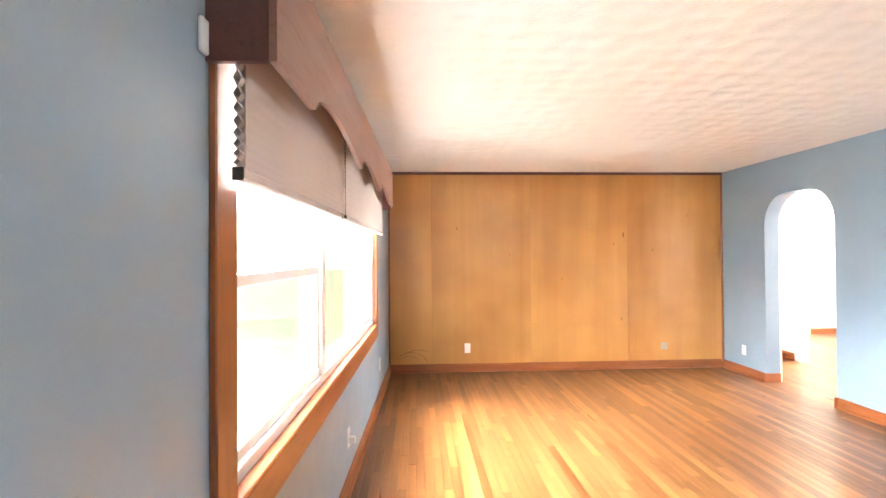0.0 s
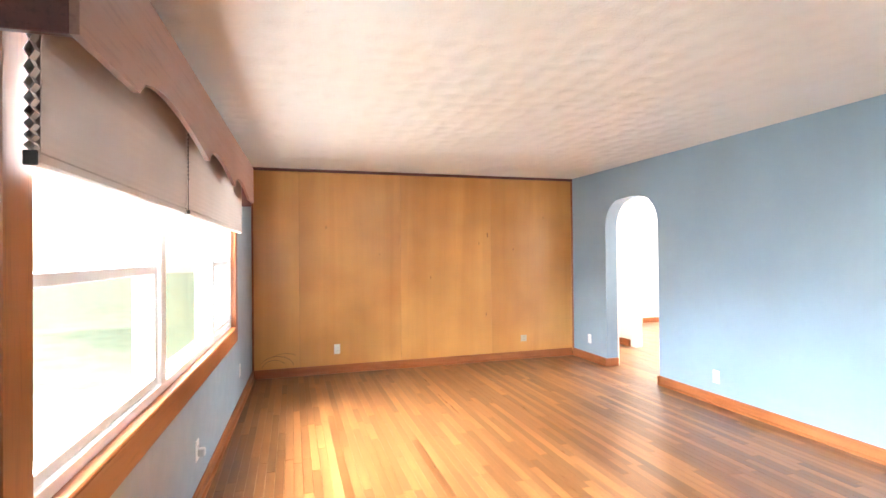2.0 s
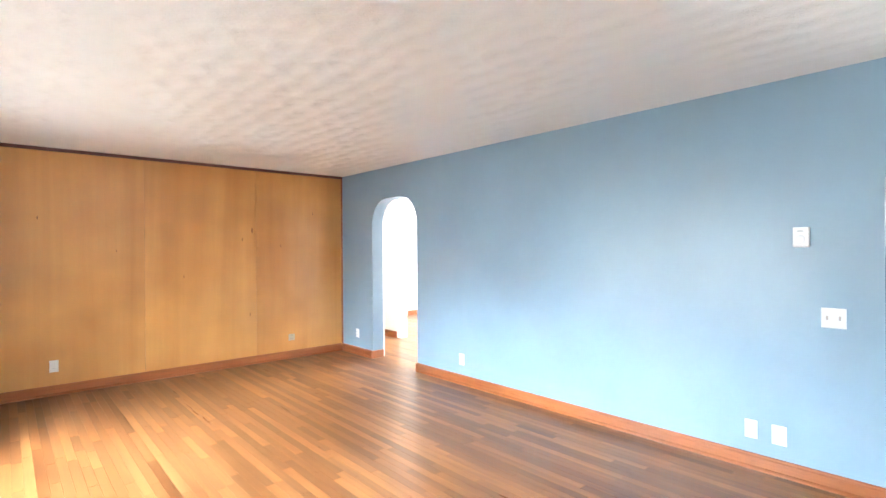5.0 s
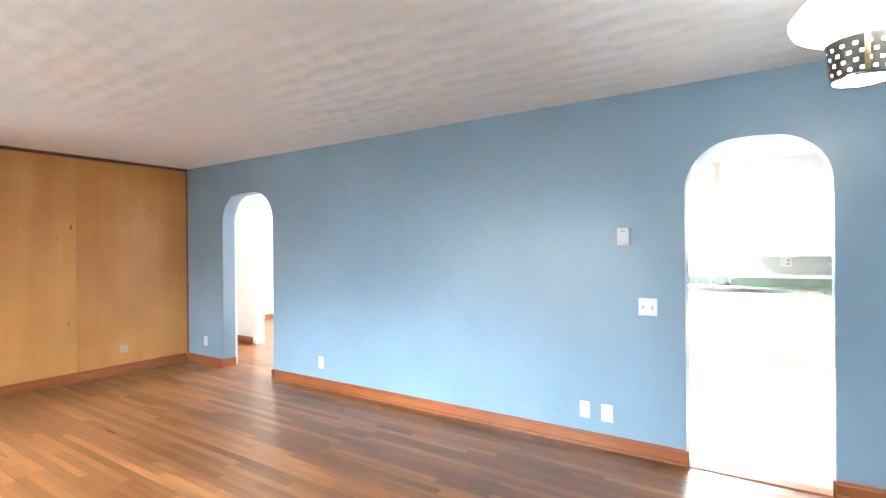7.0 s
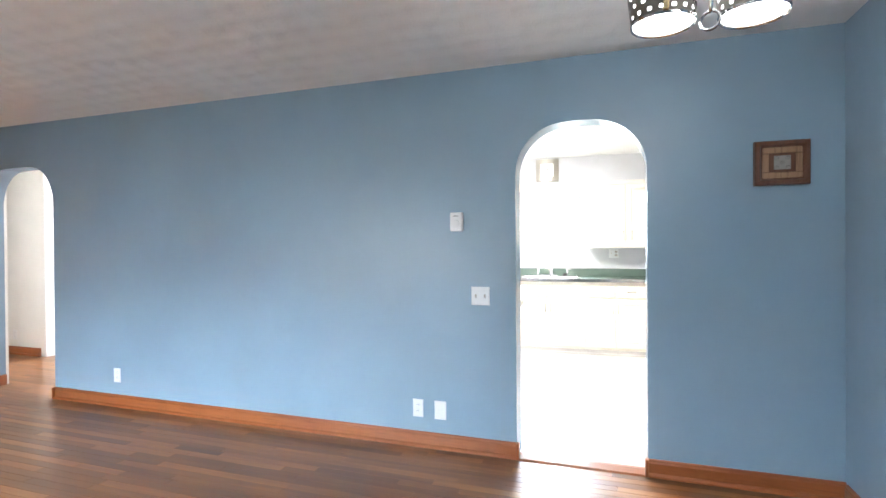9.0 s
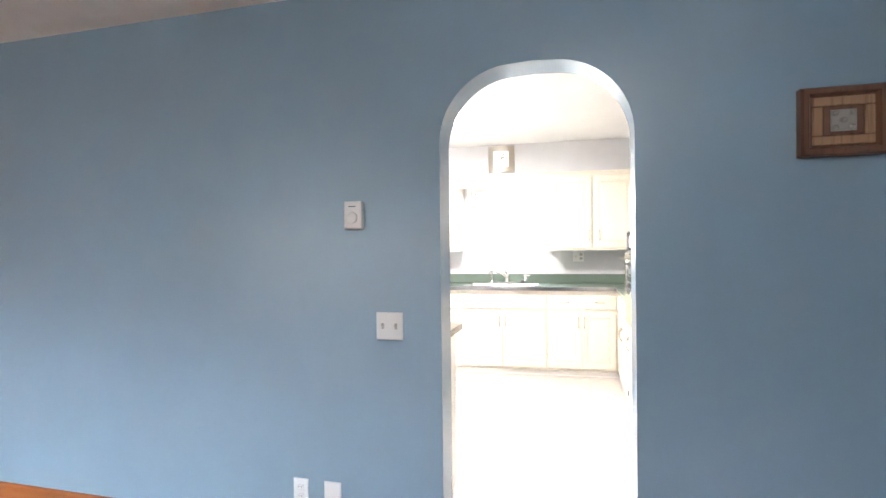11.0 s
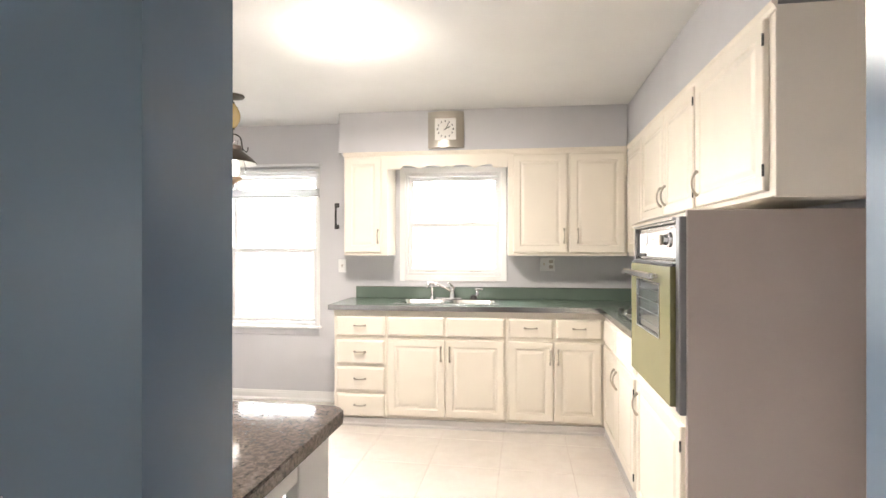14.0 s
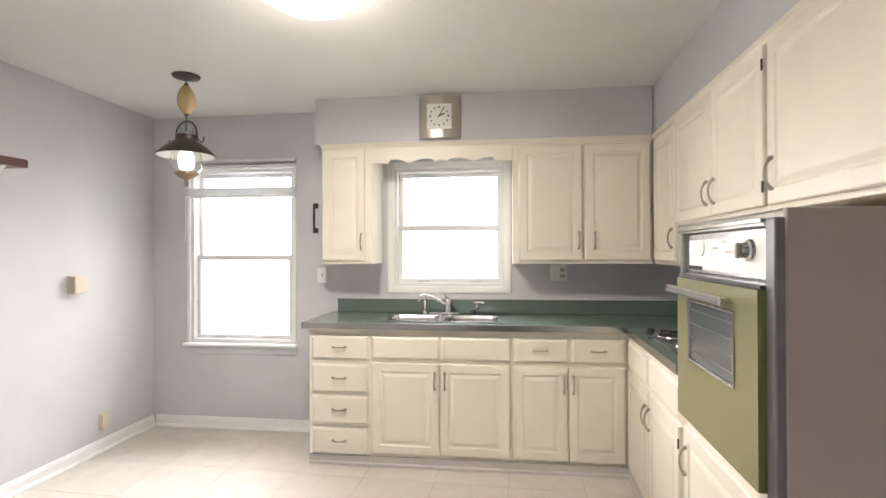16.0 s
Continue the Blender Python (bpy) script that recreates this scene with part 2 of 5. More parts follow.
M_CEIL = ceiling_paint()
M_KCEIL = paint("smooth_ceiling_paint", (0.74, 0.73, 0.71), 0.6, 0.02, 0.15, 60)
M_TILE = tile_glaze()
M_GROUT = paint("grout", (0.50, 0.44, 0.38), 0.8, 0.08, 0.2)
M_GRANITE = granite()
M_GARDEN = garden()
M_LAWN = paint("lawn", (0.10, 0.13, 0.07), 0.9, 0.2, 0.3)
M_SUBFLOOR = paint("dark_subfloor", (0.06, 0.03, 0.015), 0.7, 0.1, 0.1)
M_OUTER = paint("outer_siding", (0.55, 0.54, 0.52), 0.6, 0.04, 0.1)


# ---- building helpers ----
def link(name, bm, material, parent=None, label="", smooth=False):
    me = bpy.data.meshes.new(name)
    bmesh.ops.recalc_face_normals(bm, faces=bm.faces)
    bm.to_mesh(me)
    bm.free()
    for mt in material if isinstance(material, (list, tuple)) else [material]:
        me.materials.append(mt)
    if smooth:
        me.polygons.foreach_set("use_smooth", [True] * len(me.polygons))
        me.set_sharp_from_angle(angle=radians(35))
    ob = new(name, me)
    if parent is not None:
        ob.parent = parent
    if label:
        ob["label"] = label
    return ob


def part(name, bm, material, parent, label="", smooth=False):
    return link(name, bm, material, parent, label, smooth)


def thing(name, m, label, category, group="", kind=""):
    ob = new(name)
    ob.matrix_world = m
    ob.empty_display_size = 0.1
    return tagged(ob, label, category, group, kind)


def block(a, b, bevel=0.0, bm=None, segments=1):
    bm = bm or bmesh.new()
    a, b = Vector(a), Vector(b)
    made = bmesh.ops.create_cube(bm, size=1, matrix=Matrix.LocRotScale((a + b) / 2, None, b - a))
    if bevel:
        edges = list({e for v in made["verts"] for e in v.link_edges})
        bmesh.ops.bevel(bm, geom=edges, offset=bevel, segments=segments, profile=0.6, affect="EDGES")
    return bm


def lathe(profile, steps=32, bm=None, m=None):
    """A body of revolution about z; profile: (radius, height) pairs."""
    bm = bm or bmesh.new()
    rings = []
    for r, z in profile:
        if r < 1e-5:
            rings.append([bm.verts.new((0, 0, z))])
        else:
            rings.append([bm.verts.new((r * math.cos(2 * math.pi * k / steps), r * math.sin(2 * math.pi * k / steps), z)) for k in range(steps)])
    for lo, hi in zip(rings, rings[1:]):
        for k in range(steps):
            j = (k + 1) % steps
            if len(lo) == 1 and len(hi) == 1:
                break
            if len(lo) == 1:
                bm.faces.new((lo[0], hi[j], hi[k]))
            elif len(hi) == 1:
                bm.faces.new((lo[k], lo[j], hi[0]))
            else:
                bm.faces.new((lo[k], lo[j], hi[j], hi[k]))
    if m is not None:
        bmesh.ops.transform(bm, matrix=m, verts=[v for ring in rings for v in ring])
    return bm


def tube(points, radius, steps=10, bm=None):
    """A round bar along the points; radius: one number, or one for each point."""
    bm = bm or bmesh.new()
    points = [Vector(p) for p in points]
    radii = radius if isinstance(radius, (list, tuple)) else [radius] * len(points)
    rings, side = [], None
    for k, p in enumerate(points):
        way = (points[min(k + 1, len(points) - 1)] - points[max(k - 1, 0)]).normalized()
        if side is None:
            side = way.orthogonal().normalized()
        side = (side - way * side.dot(way)).normalized()
        up = way.cross(side)
        rings.append([bm.verts.new(p + (side * math.cos(2 * math.pi * j / steps) + up * math.sin(2 * math.pi * j / steps)) * radii[k]) for j in range(steps)])
    for lo, hi in zip(rings, rings[1:]):
        for j in range(steps):
            i = (j + 1) % steps
            bm.faces.new((lo[j], lo[i], hi[i], hi[j]))
    bm.faces.new(rings[0][::-1])
    bm.faces.new(rings[-1])
    return bm


def rings_box(w, h, steps, bm=None, x0=0.0, z0=0.0):
    """A rectangular relief in the x-z plane, front towards -y; steps: (inset, y) from the back edge to the middle."""
    bm = bm or bmesh.new()
    loops = []
    for inset, y in steps:
        loops.append([bm.verts.new((x0 + x, y, z0 + z)) for x, z in ((inset, inset), (w - inset, inset), (w - inset, h - inset), (inset, h - inset))])
    for lo, hi in zip(loops, loops[1:]):
        for k in range(4):
            bm.faces.new((lo[k], lo[(k + 1) % 4], hi[(k + 1) % 4], hi[k]))
    bm.faces.new(loops[-1])
    bm.faces.new(loops[0][::-1])
    return bm


def prism(outline, a, b, axis="x"):
    """The outline, pairs in the other two axes, from a to b along the axis."""
    bm = bmesh.new()
    def at(p, d):
        return {"x": (d, p[0], p[1]), "y": (p[0], d, p[1]), "z": (p[0], p[1], d)}[axis]
    lo = [bm.verts.new(at(p, a)) for p in outline]
    hi = [bm.verts.new(at(p, b)) for p in outline]
    bm.faces.new(lo)
    bm.faces.new(hi[::-1])
    for k in range(len(outline)):
        j = (k + 1) % len(outline)
        bm.faces.new((lo[k], hi[k], hi[j], lo[j]))
    return bm


def structure(name, bm, material, label, category):
    return tagged(link(name, bm, material), label, category, kind="structure")


KZ = -0.03        # kitchen floor, a little lower than the oak floor
# ---- the rooms ----
H = 2.44          # ceiling height
XW = -0.06        # window wall, inner face
XP, XQ = 4.25, 4.41   # partition, living side and kitchen side
YB = -1.34        # wall behind the camera
YF = 6.145        # panelled wall
KX, KY, KR = 8.11, 2.935, -1.18   # kitchen: window wall, side wall, oven wall
HY = 8.45         # far wall of the hall room


def arch_points(y0, y1, top, spring, n=22):
    """The outline of an arched opening from y0 to y1, from the floor up and down again."""
    r, rise = 0.30, top - spring
    pts = [(y0, 0.0)]
    pts += [(y0 + r * (1 - math.cos(a)), spring + rise * 0.985 * math.sin(a)) for a in np.linspace(0, math.pi / 2, n)]
    pts.append(((y0 + y1) / 2, top))
    pts += [(y1 - r * (1 - math.cos(a)), spring + rise * 0.985 * math.sin(a)) for a in np.linspace(math.pi / 2, 0, n)]
    pts.append((y1, 0.0))
    return pts


def partition():
    outline = [(YB, 0.0)]
    outline += arch_points(-0.404, 0.350, 2.060, 1.755)
    outline += arch_points(4.445, 5.375, 2.055, 1.72)
    outline += [(HY, 0.0), (HY, H), (YB, H)]
    bm = prism(outline, XP, XQ, "x")
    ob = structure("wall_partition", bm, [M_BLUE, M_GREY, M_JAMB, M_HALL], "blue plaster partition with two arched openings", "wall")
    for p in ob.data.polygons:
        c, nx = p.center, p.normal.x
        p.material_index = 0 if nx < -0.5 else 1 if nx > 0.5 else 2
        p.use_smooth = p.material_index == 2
    ob.data.set_sharp_from_angle(angle=radians(30))
    return ob


partition()
# window wall with its opening; it stands a little out of square with the room
SKEW = Matrix.Translation((-0.075, 1.2, 0)) @ Matrix.Rotation(radians(-1.6), 4, "Z") @ Matrix.Translation((0.06, -1.2, 0))


def on_window_wall(ob):
    """Turns a thing built against the plane x = XW with the skewed wall."""
    ob.matrix_world = SKEW @ ob.matrix_world
    return ob


WY0, WY1, WZ0, WZ1 = 1.345, 4.66, 0.79, 2.06
XO = XW - 0.16
for name, a, b in (
    ("wall_window_near", (XO, YB - 0.1, 0), (XW, WY0, H)),
    ("wall_window_far", (XO, WY1, 0), (XW, YF + 0.1, H)),
    ("wall_window_below", (XO, WY0, 0), (XW, WY1, WZ0)),
    ("wall_window_above", (XO, WY0, WZ1), (XW, WY1, H)),
):
    on_window_wall(structure(name, block(a, b), M_BLUE, "blue-grey painted wall round the picture window", "wall"))
structure("wall_back", block((XO, YB - 0.12, 0), (XQ, YB, H)), M_BLUE, "blue painted plaster wall", "wall")
structure("wall_panelled", block((XO, YF + 0.012, 0), (XP, YF + 0.14, H)), M_SUBFLOOR, "wall that carries the wood panelling", "wall")
structure("ceiling_living", block((XO, YB - 0.12, H), (XP, YF + 0.14, H + 0.1)), M_CEIL, "white ceiling with brushed plaster texture", "ceiling")
structure("ceiling_kitchen", block((XP, YB - 0.12, H), (KX + 0.2, HY + 0.12, H + 0.1)), M_KCEIL, "smooth white ceiling", "ceiling")
structure("subfloor", block((XO, YB - 0.12, -0.16), (KX + 0.2, HY + 0.12, -0.051)), M_SUBFLOOR, "dark subfloor under the boards", "floor")
# kitchen walls; the window wall has two openings and, with the nook, is a little out of square
KSKEW = Matrix.Translation((7.6, -0.7, 0)) @ Matrix.Rotation(radians(2.2), 4, "Z") @ Matrix.Translation((-7.6, 0.7, 0))


def on_kitchen_wall(ob):
    """Turns a thing built against the plane x = KX with the skewed wall."""
    ob.matrix_world = KSKEW @ ob.matrix_world
    return ob


NY0, NY1, NZ0, NZ1 = 1.76, 2.615, 0.645, 2.02      # nook window
SY0, SY1, SZ0, SZ1 = 0.13, 0.965, 1.095, 1.99      # sink window
KO = KX + 0.16
for name, a, b in (
    ("wall_kitchen_low", (KX, KR - 0.1, KZ - 0.01), (KO, KY + 0.12, NZ0)),
    ("wall_kitchen_mid", (KX, KR - 0.1, NZ0), (KO, NY0, SZ0)),
    ("wall_kitchen_side", (KX, KR - 0.1, SZ0), (KO, SY0, H)),
    ("wall_kitchen_between", (KX, SY1, SZ0), (KO, NY0, H)),
    ("wall_kitchen_over_sink", (KX, SY0, SZ1), (KO, SY1, H)),
    ("wall_kitchen_corner", (KX, NY1, NZ0), (KO, KY + 0.12, H)),
    ("wall_kitchen_over_nook", (KX, NY0, NZ1), (KO, NY1, H)),
):
    on_kitchen_wall(structure(name, block(a, b), M_GREY, "light grey painted kitchen wall", "wall"))
on_kitchen_wall(structure("wall_nook", block((XQ + 0.146, KY, KZ - 0.01), (KX, KY + 0.12, H)), [M_GREY], "light grey painted side wall", "wall"))
structure("wall_oven", block((XQ, KR - 0.1, KZ - 0.01), (KO, KR, H)), M_GREY, "light grey painted wall behind the oven", "wall")
# hall beyond the small arch
structure("wall_hall", block((5.38, 6.33, 0), (5.50, HY, H)), M_HALL, "white painted hall wall", "wall")
structure("wall_hall_far", block((XP, HY, 0), (KO, HY + 0.12, H)), M_HALL, "white painted far wall", "wall")
structure("wall_hall_kitchen", block((XQ, KY + 0.122, 0), (KX - 0.004, KY + 0.16, H)), M_HALL, "white painted hall side wall", "wall")
structure("wall_hall_end", block((KX - 0.04, KY + 0.16, 0), (KX - 0.004, HY, H)), M_HALL, "white painted end wall", "wall")
structure("wall_hall_partition", block((XQ + 0.002, 5.385, 0), (XQ + 0.03, HY, H)), M_HALL, "white painted wall beside the arch", "wall")
# soffits over the wall cabinets
UX, UY = 7.79, -0.83
on_kitchen_wall(structure("soffit_sink", block((UX, UY, 2.115), (KX, 1.455, H)), M_GREY, "light grey soffit over the cabinets", "soffit"))
structure("soffit_oven", block((5.535, KR, 2.115), (KX, UY, H)), M_GREY, "light grey soffit over the oven cabinets", "soffit")
# outside
structure("ground", block((-60, -60, -0.7), (70, 70, -0.62)), M_LAWN, "lawn round the house", "ground")
structure("backdrop_street", block((-7.1, -8, -0.6), (-7.0, 16, 7)), M_GARDEN, "bright overcast garden far out of focus", "backdrop")
structure("backdrop_yard", block((14.0, -7, -0.6), (14.1, 10, 7)), M_GARDEN, "bright overcast yard far out of focus", "backdrop")


# ---- trim ----
def base_profile(h=0.098, t=0.016):
    """Baseboard with a cap and a shoe moulding: (distance from the wall, height)."""
    return [(0, 0), (t + 0.014, 0), (t + 0.013, 0.012), (t + 0.006, 0.020), (t, 0.023), (t, h - 0.022), (t - 0.005, h - 0.014), (t - 0.006, h - 0.006), (t - 0.010, h), (0, h)]


def baseboard(name, wall, along, a, b, side, material, label="orange-brown stained wood baseboard", h=0.098, z0=0.0):
    """along: the axis it runs in; side: the way it stands off the wall."""
    pr = [(d, z + z0) for d, z in base_profile(h)]
    if along == "y":
        bm = prism([(wall + side * d, z) for d, z in pr], a, b, "y")
    else:
        bm = prism([(wall + side * d, z) for d, z in pr], a, b, "x")
    return structure(name, bm, material, label, "baseboard")


baseboard("baseboard_partition", XP, "y", 0.350, 4.445, -1, M_TRIM_Y)
baseboard("baseboard_partition_end", XP, "y", 5.375, YF, -1, M_TRIM_Y)
baseboard("baseboard_partition_right", XP, "y", YB, -0.404, -1, M_TRIM_Y)
on_window_wall(baseboard("baseboard_window", XW, "y", YB, YF - 0.01, 1, M_TRIM_Y))
baseboard("baseboard_panelled", YF, "x", XW + 0.03, XP - 0.03, -1, M_TRIM_X)
baseboard("baseboard_back", YB, "x", XW + 0.03, XP - 0.03, 1, M_TRIM_X)
baseboard("baseboard_hall", 5.38, "y", 6.40, HY, -1, M_TRIM_Y)
baseboard("baseboard_hall_far", HY, "x", 5.52, KX - 0.05, -1, M_TRIM_X)
on_kitchen_wall(baseboard("baseboard_nook", KY, "x", XQ + 0.15, KX - 0.015, -1, M_WHITE, "white painted baseboard", 0.085, KZ + 0.006))
on_kitchen_wall(baseboard("baseboard_kitchen", KX, "y", 1.42, KY - 0.03, -1, M_WHITE, "white painted baseboard", 0.085, KZ + 0.006))
# short returns of the baseboards into the openings
for name, y0, y1 in (("baseboard_return_kitchen", 0.332, 0.351), ("baseboard_return_kitchen_right", -0.406, -0.387),
                     ("baseboard_return_hall", 4.427, 4.446), ("baseboard_return_hall_end", 5.357, 5.376)):
    structure(name, block((XP - 0.034, y0, 0), (XQ if "hall" in name else XP + 0.004, y1, 0.10), 0.004), M_TRIM_Z, "mitred end of the baseboard", "baseboard")
structure("threshold", prism([(XP - 0.03, 0.0), (XP - 0.018, 0.008), (XP + 0.05, 0.013), (XP + 0.075, 0.012), (XP + 0.095, KZ)], -0.402, 0.348, "y"), M_TRIM_Y, "worn wooden threshold strip", "threshold")
structure("cornice_panelled", prism([(YF, H), (YF - 0.024, H), (YF - 0.02, H - 0.018), (YF - 0.008, H - 0.03), (YF, H - 0.032)], XW, XP, "x"), M_MAHOGANY, "dark stained cove moulding at the ceiling", "trim")
structure("corner_trim", block((XP - 0.022, YF - 0.022, 0.098), (XP, YF, H - 0.03), 0.005), M_TRIM_Z, "stained corner bead", "trim")
on_window_wall(structure("corner_trim_window", block((XW, YF - 0.02, 0.098), (XW + 0.02, YF, H - 0.03), 0.005), M_TRIM_Z, "stained corner bead", "trim"))
# white casing round the end of the hall wall, with a door hinged on it
casing = structure("door_casing", block((5.372, 6.30, 0), (5.508, 6.33, 2.10), 0.004), M_WHITE, "white painted door casing", "trim")
for z in (0.35, 1.05, 1.8):
    part("hinge", tube([(5.515, 6.297, z), (5.515, 6.297, z + 0.09)], 0.007, 8), M_PEWTER, casing)


def panelling():
    """Birch plywood sheets, butted with a hairline joint."""
    ob = structure("panelling", block((XW, YF + 0.006, 0.05), (XP, YF + 0.011, H)), M_SUBFLOOR, "varnished golden birch plywood panelling", "wall")
    x = XP
    for w in (1.22, 1.22, 1.22, 0.66):
        x0 = max(x - w, XW)
        sheet = part("panel", block((0.0008, 0, 0), (x - x0 - 0.0008, 0.006, H - 0.06), 0.001), M_PANEL, ob)
        sheet.location = (x0, YF, 0.05)
        x = x0
    knots = bmesh.new()
    rng = random.Random(5)
    for x, z, r in ((2.98, 1.66, 0.018), (2.86, 1.55, 0.012), (3.35, 1.47, 0.010), (2.2, 1.12, 0.010), (1.55, 1.42, 0.008), (3.8, 1.9, 0.010), (0.9, 1.75, 0.010), (2.95, 0.62, 0.012)):
        ring = [knots.verts.new((x + r * 0.55 * math.cos(a) * rng.uniform(0.8, 1.2), YF - 0.0004, z + r * 1.8 * math.sin(a) * rng.uniform(0.8, 1.2))) for a in np.linspace(0, 2 * math.pi, 12)[:-1]]
        knots.faces.new(ring)
    part("knots", knots, wood("knot_wood", (0.10, 0.035, 0.01), (0.26, 0.10, 0.026), (0.33, 0.14, 0.04), "z"), ob, "small dark knots")
    # dark arcs for the loose wire at the foot of the panelling
    wire = bmesh.new()
    for r, a0, a1, cx in ((0.19, 0.15, 2.7, 0.33), (0.13, 0.5, 3.1, 0.30), (0.23, 1.0, 2.2, 0.42)):
        tube([(cx + r * math.cos(a), YF - 0.0002, 0.11 + r * 0.7 * math.sin(a)) for a in np.linspace(a0, a1, 14)], 0.0022, 5, wire)
    part("scuff_marks", wire, M_MAHOGANY, ob, "dark curved wire near the floor")


panelling()


# ---- the picture window ----
def picture_window():
    w = on_window_wall(tagged(new("window_1"), "white vinyl three-part picture window, stained wood casing", "window", kind="structure"))
    x0, x1 = XO + 0.02, XW - 0.02
    bm = bmesh.new()
    def bar(a, b, bv=0.004):
        block(a, b, bv, bm)
    bar((x0, WY0, WZ0), (x1, WY1, WZ0 + 0.055))
    bar((x0, WY0, WZ1 - 0.05), (x1, WY1, WZ1))
    for y in (WY0, WY1 - 0.045):
        bar((x0, y, WZ0 + 0.05), (x1, y + 0.045, WZ1 - 0.045))
    for y in (2.53, 3.80):
        bar((x0, y, WZ0 + 0.05), (x1, y + 0.085, WZ1 - 0.045))
    part("window_frame", bm, M_VINYL, w)
    pane_z0 = WZ0 + 0.055
    for k, (ya, yb, hung) in enumerate(((WY0 + 0.045, 2.53, True), (2.615, 3.80, False), (3.885, WY1 - 0.045, True))):
        sash = bmesh.new()
        s = 0.038
        if hung:
            zm = 1.36
            for z0, z1, xs in ((pane_z0, zm + 0.02, x1 - 0.05), (zm - 0.02, WZ1 - 0.05, x1 - 0.09)):
                for a, b in (((xs, ya, z0), (xs + 0.035, yb, z0 + s)), ((xs, ya, z1 - s), (xs + 0.035, yb, z1)),
                             ((xs, ya, z0 + s), (xs + 0.035, ya + s, z1 - s)), ((xs, yb - s, z0 + s), (xs + 0.035, yb, z1 - s))):
                    block(a, b, 0.003, sash)
                g = part("pane", block((xs + 0.014, ya + s - 0.005, z0 + s - 0.005), (xs + 0.019, yb - s + 0.005, z1 - s + 0.005)), M_PANE, w)
                g.visible_shadow = False
        else:
            xs = x1 - 0.07
            for a, b in (((xs, ya, pane_z0), (xs + 0.03, yb, pane_z0 + 0.02)), ((xs, ya, WZ1 - 0.07), (xs + 0.03, yb, WZ1 - 0.05))):
                block(a, b, 0.003, sash)
            g = part("pane", block((xs + 0.012, ya - 0.004, pane_z0 + 0.015), (xs + 0.018, yb + 0.004, WZ1 - 0.065)), M_PANE, w)
            g.visible_shadow = False
        part("sash", sash, M_VINYL, w)
    # stained wood casing and stool
    c = 0.112
    part("casing", block((XW, WY0 - c, WZ0 - 0.12), (XW + 0.02, WY0 + 0.012, 2.0), 0.004), M_TRIM_Z, w)
    part("casing", block((XW, WY1 - 0.012, WZ0 - 0.12), (XW + 0.02, WY1 + c, 2.0), 0.004), M_TRIM_Z, w)
    part("casing", block((XW, WY0 + 0.013, WZ0 - 0.12), (XW + 0.022, WY1 - 0.013, WZ0 - 0.002), 0.004), M_TRIM_Y, w)
    part("jamb_liner", block((XW - 0.05, WY0 - 0.001, WZ0 + 0.002), (XW - 0.001, WY0 + 0.012, WZ1), 0.002), M_TRIM_Z, w)
    part("jamb_liner", block((XW - 0.05, WY1 - 0.012, WZ0 + 0.002), (XW - 0.001, WY1 + 0.001, WZ1), 0.002), M_TRIM_Z, w)
    part("window_sill", block((XW - 0.025, WY0 + 0.013, WZ0 - 0.001), (XW + 0.026, WY1 - 0.013, WZ0 + 0.014), 0.005), M_TRIM_Y, w, "worn wooden stool")


picture_window()


def pelmet():
    """Box pelmet over the whole window: a scalloped front board, a dark end board."""
    y0, y1, xf, top = 1.215, 4.70, 0.105, 2.19
    ob = thing("pelmet", SKEW, "brown wooden box pelmet with scalloped edge over the picture window", "pelmet")
    low = 1.88
    pts = [(y0, top), (y0, low)]
    start = 1.60
    for cusp in (2.62, 3.52, 4.36):
        for f in np.linspace(0, 1, 19):
            rise = 0.075 * math.sin(math.pi * f ** 0.62) ** 0.85 if 0 < f < 1 else 0.0
            pts.append((start + (cusp - start) * f, low + rise))
        start = cusp + 0.03
    pts += [(start, low), (y1, low), (y1, top)]
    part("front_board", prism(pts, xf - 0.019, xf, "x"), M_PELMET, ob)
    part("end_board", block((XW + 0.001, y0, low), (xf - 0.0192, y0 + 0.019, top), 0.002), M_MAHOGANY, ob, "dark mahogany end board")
    # the far board drops 3 cm further, as the dark shade under the pelmet's end
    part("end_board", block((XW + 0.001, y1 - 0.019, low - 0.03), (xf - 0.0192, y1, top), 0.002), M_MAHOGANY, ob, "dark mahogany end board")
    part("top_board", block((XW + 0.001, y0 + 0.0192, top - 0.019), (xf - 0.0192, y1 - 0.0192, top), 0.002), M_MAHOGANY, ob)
    part("bracket", block((XW + 0.001, y0 - 0.035, 1.89), (XW + 0.012, y0 - 0.001, 1.97), 0.003), M_PLASTIC, ob, "small white wall bracket")


pelmet()


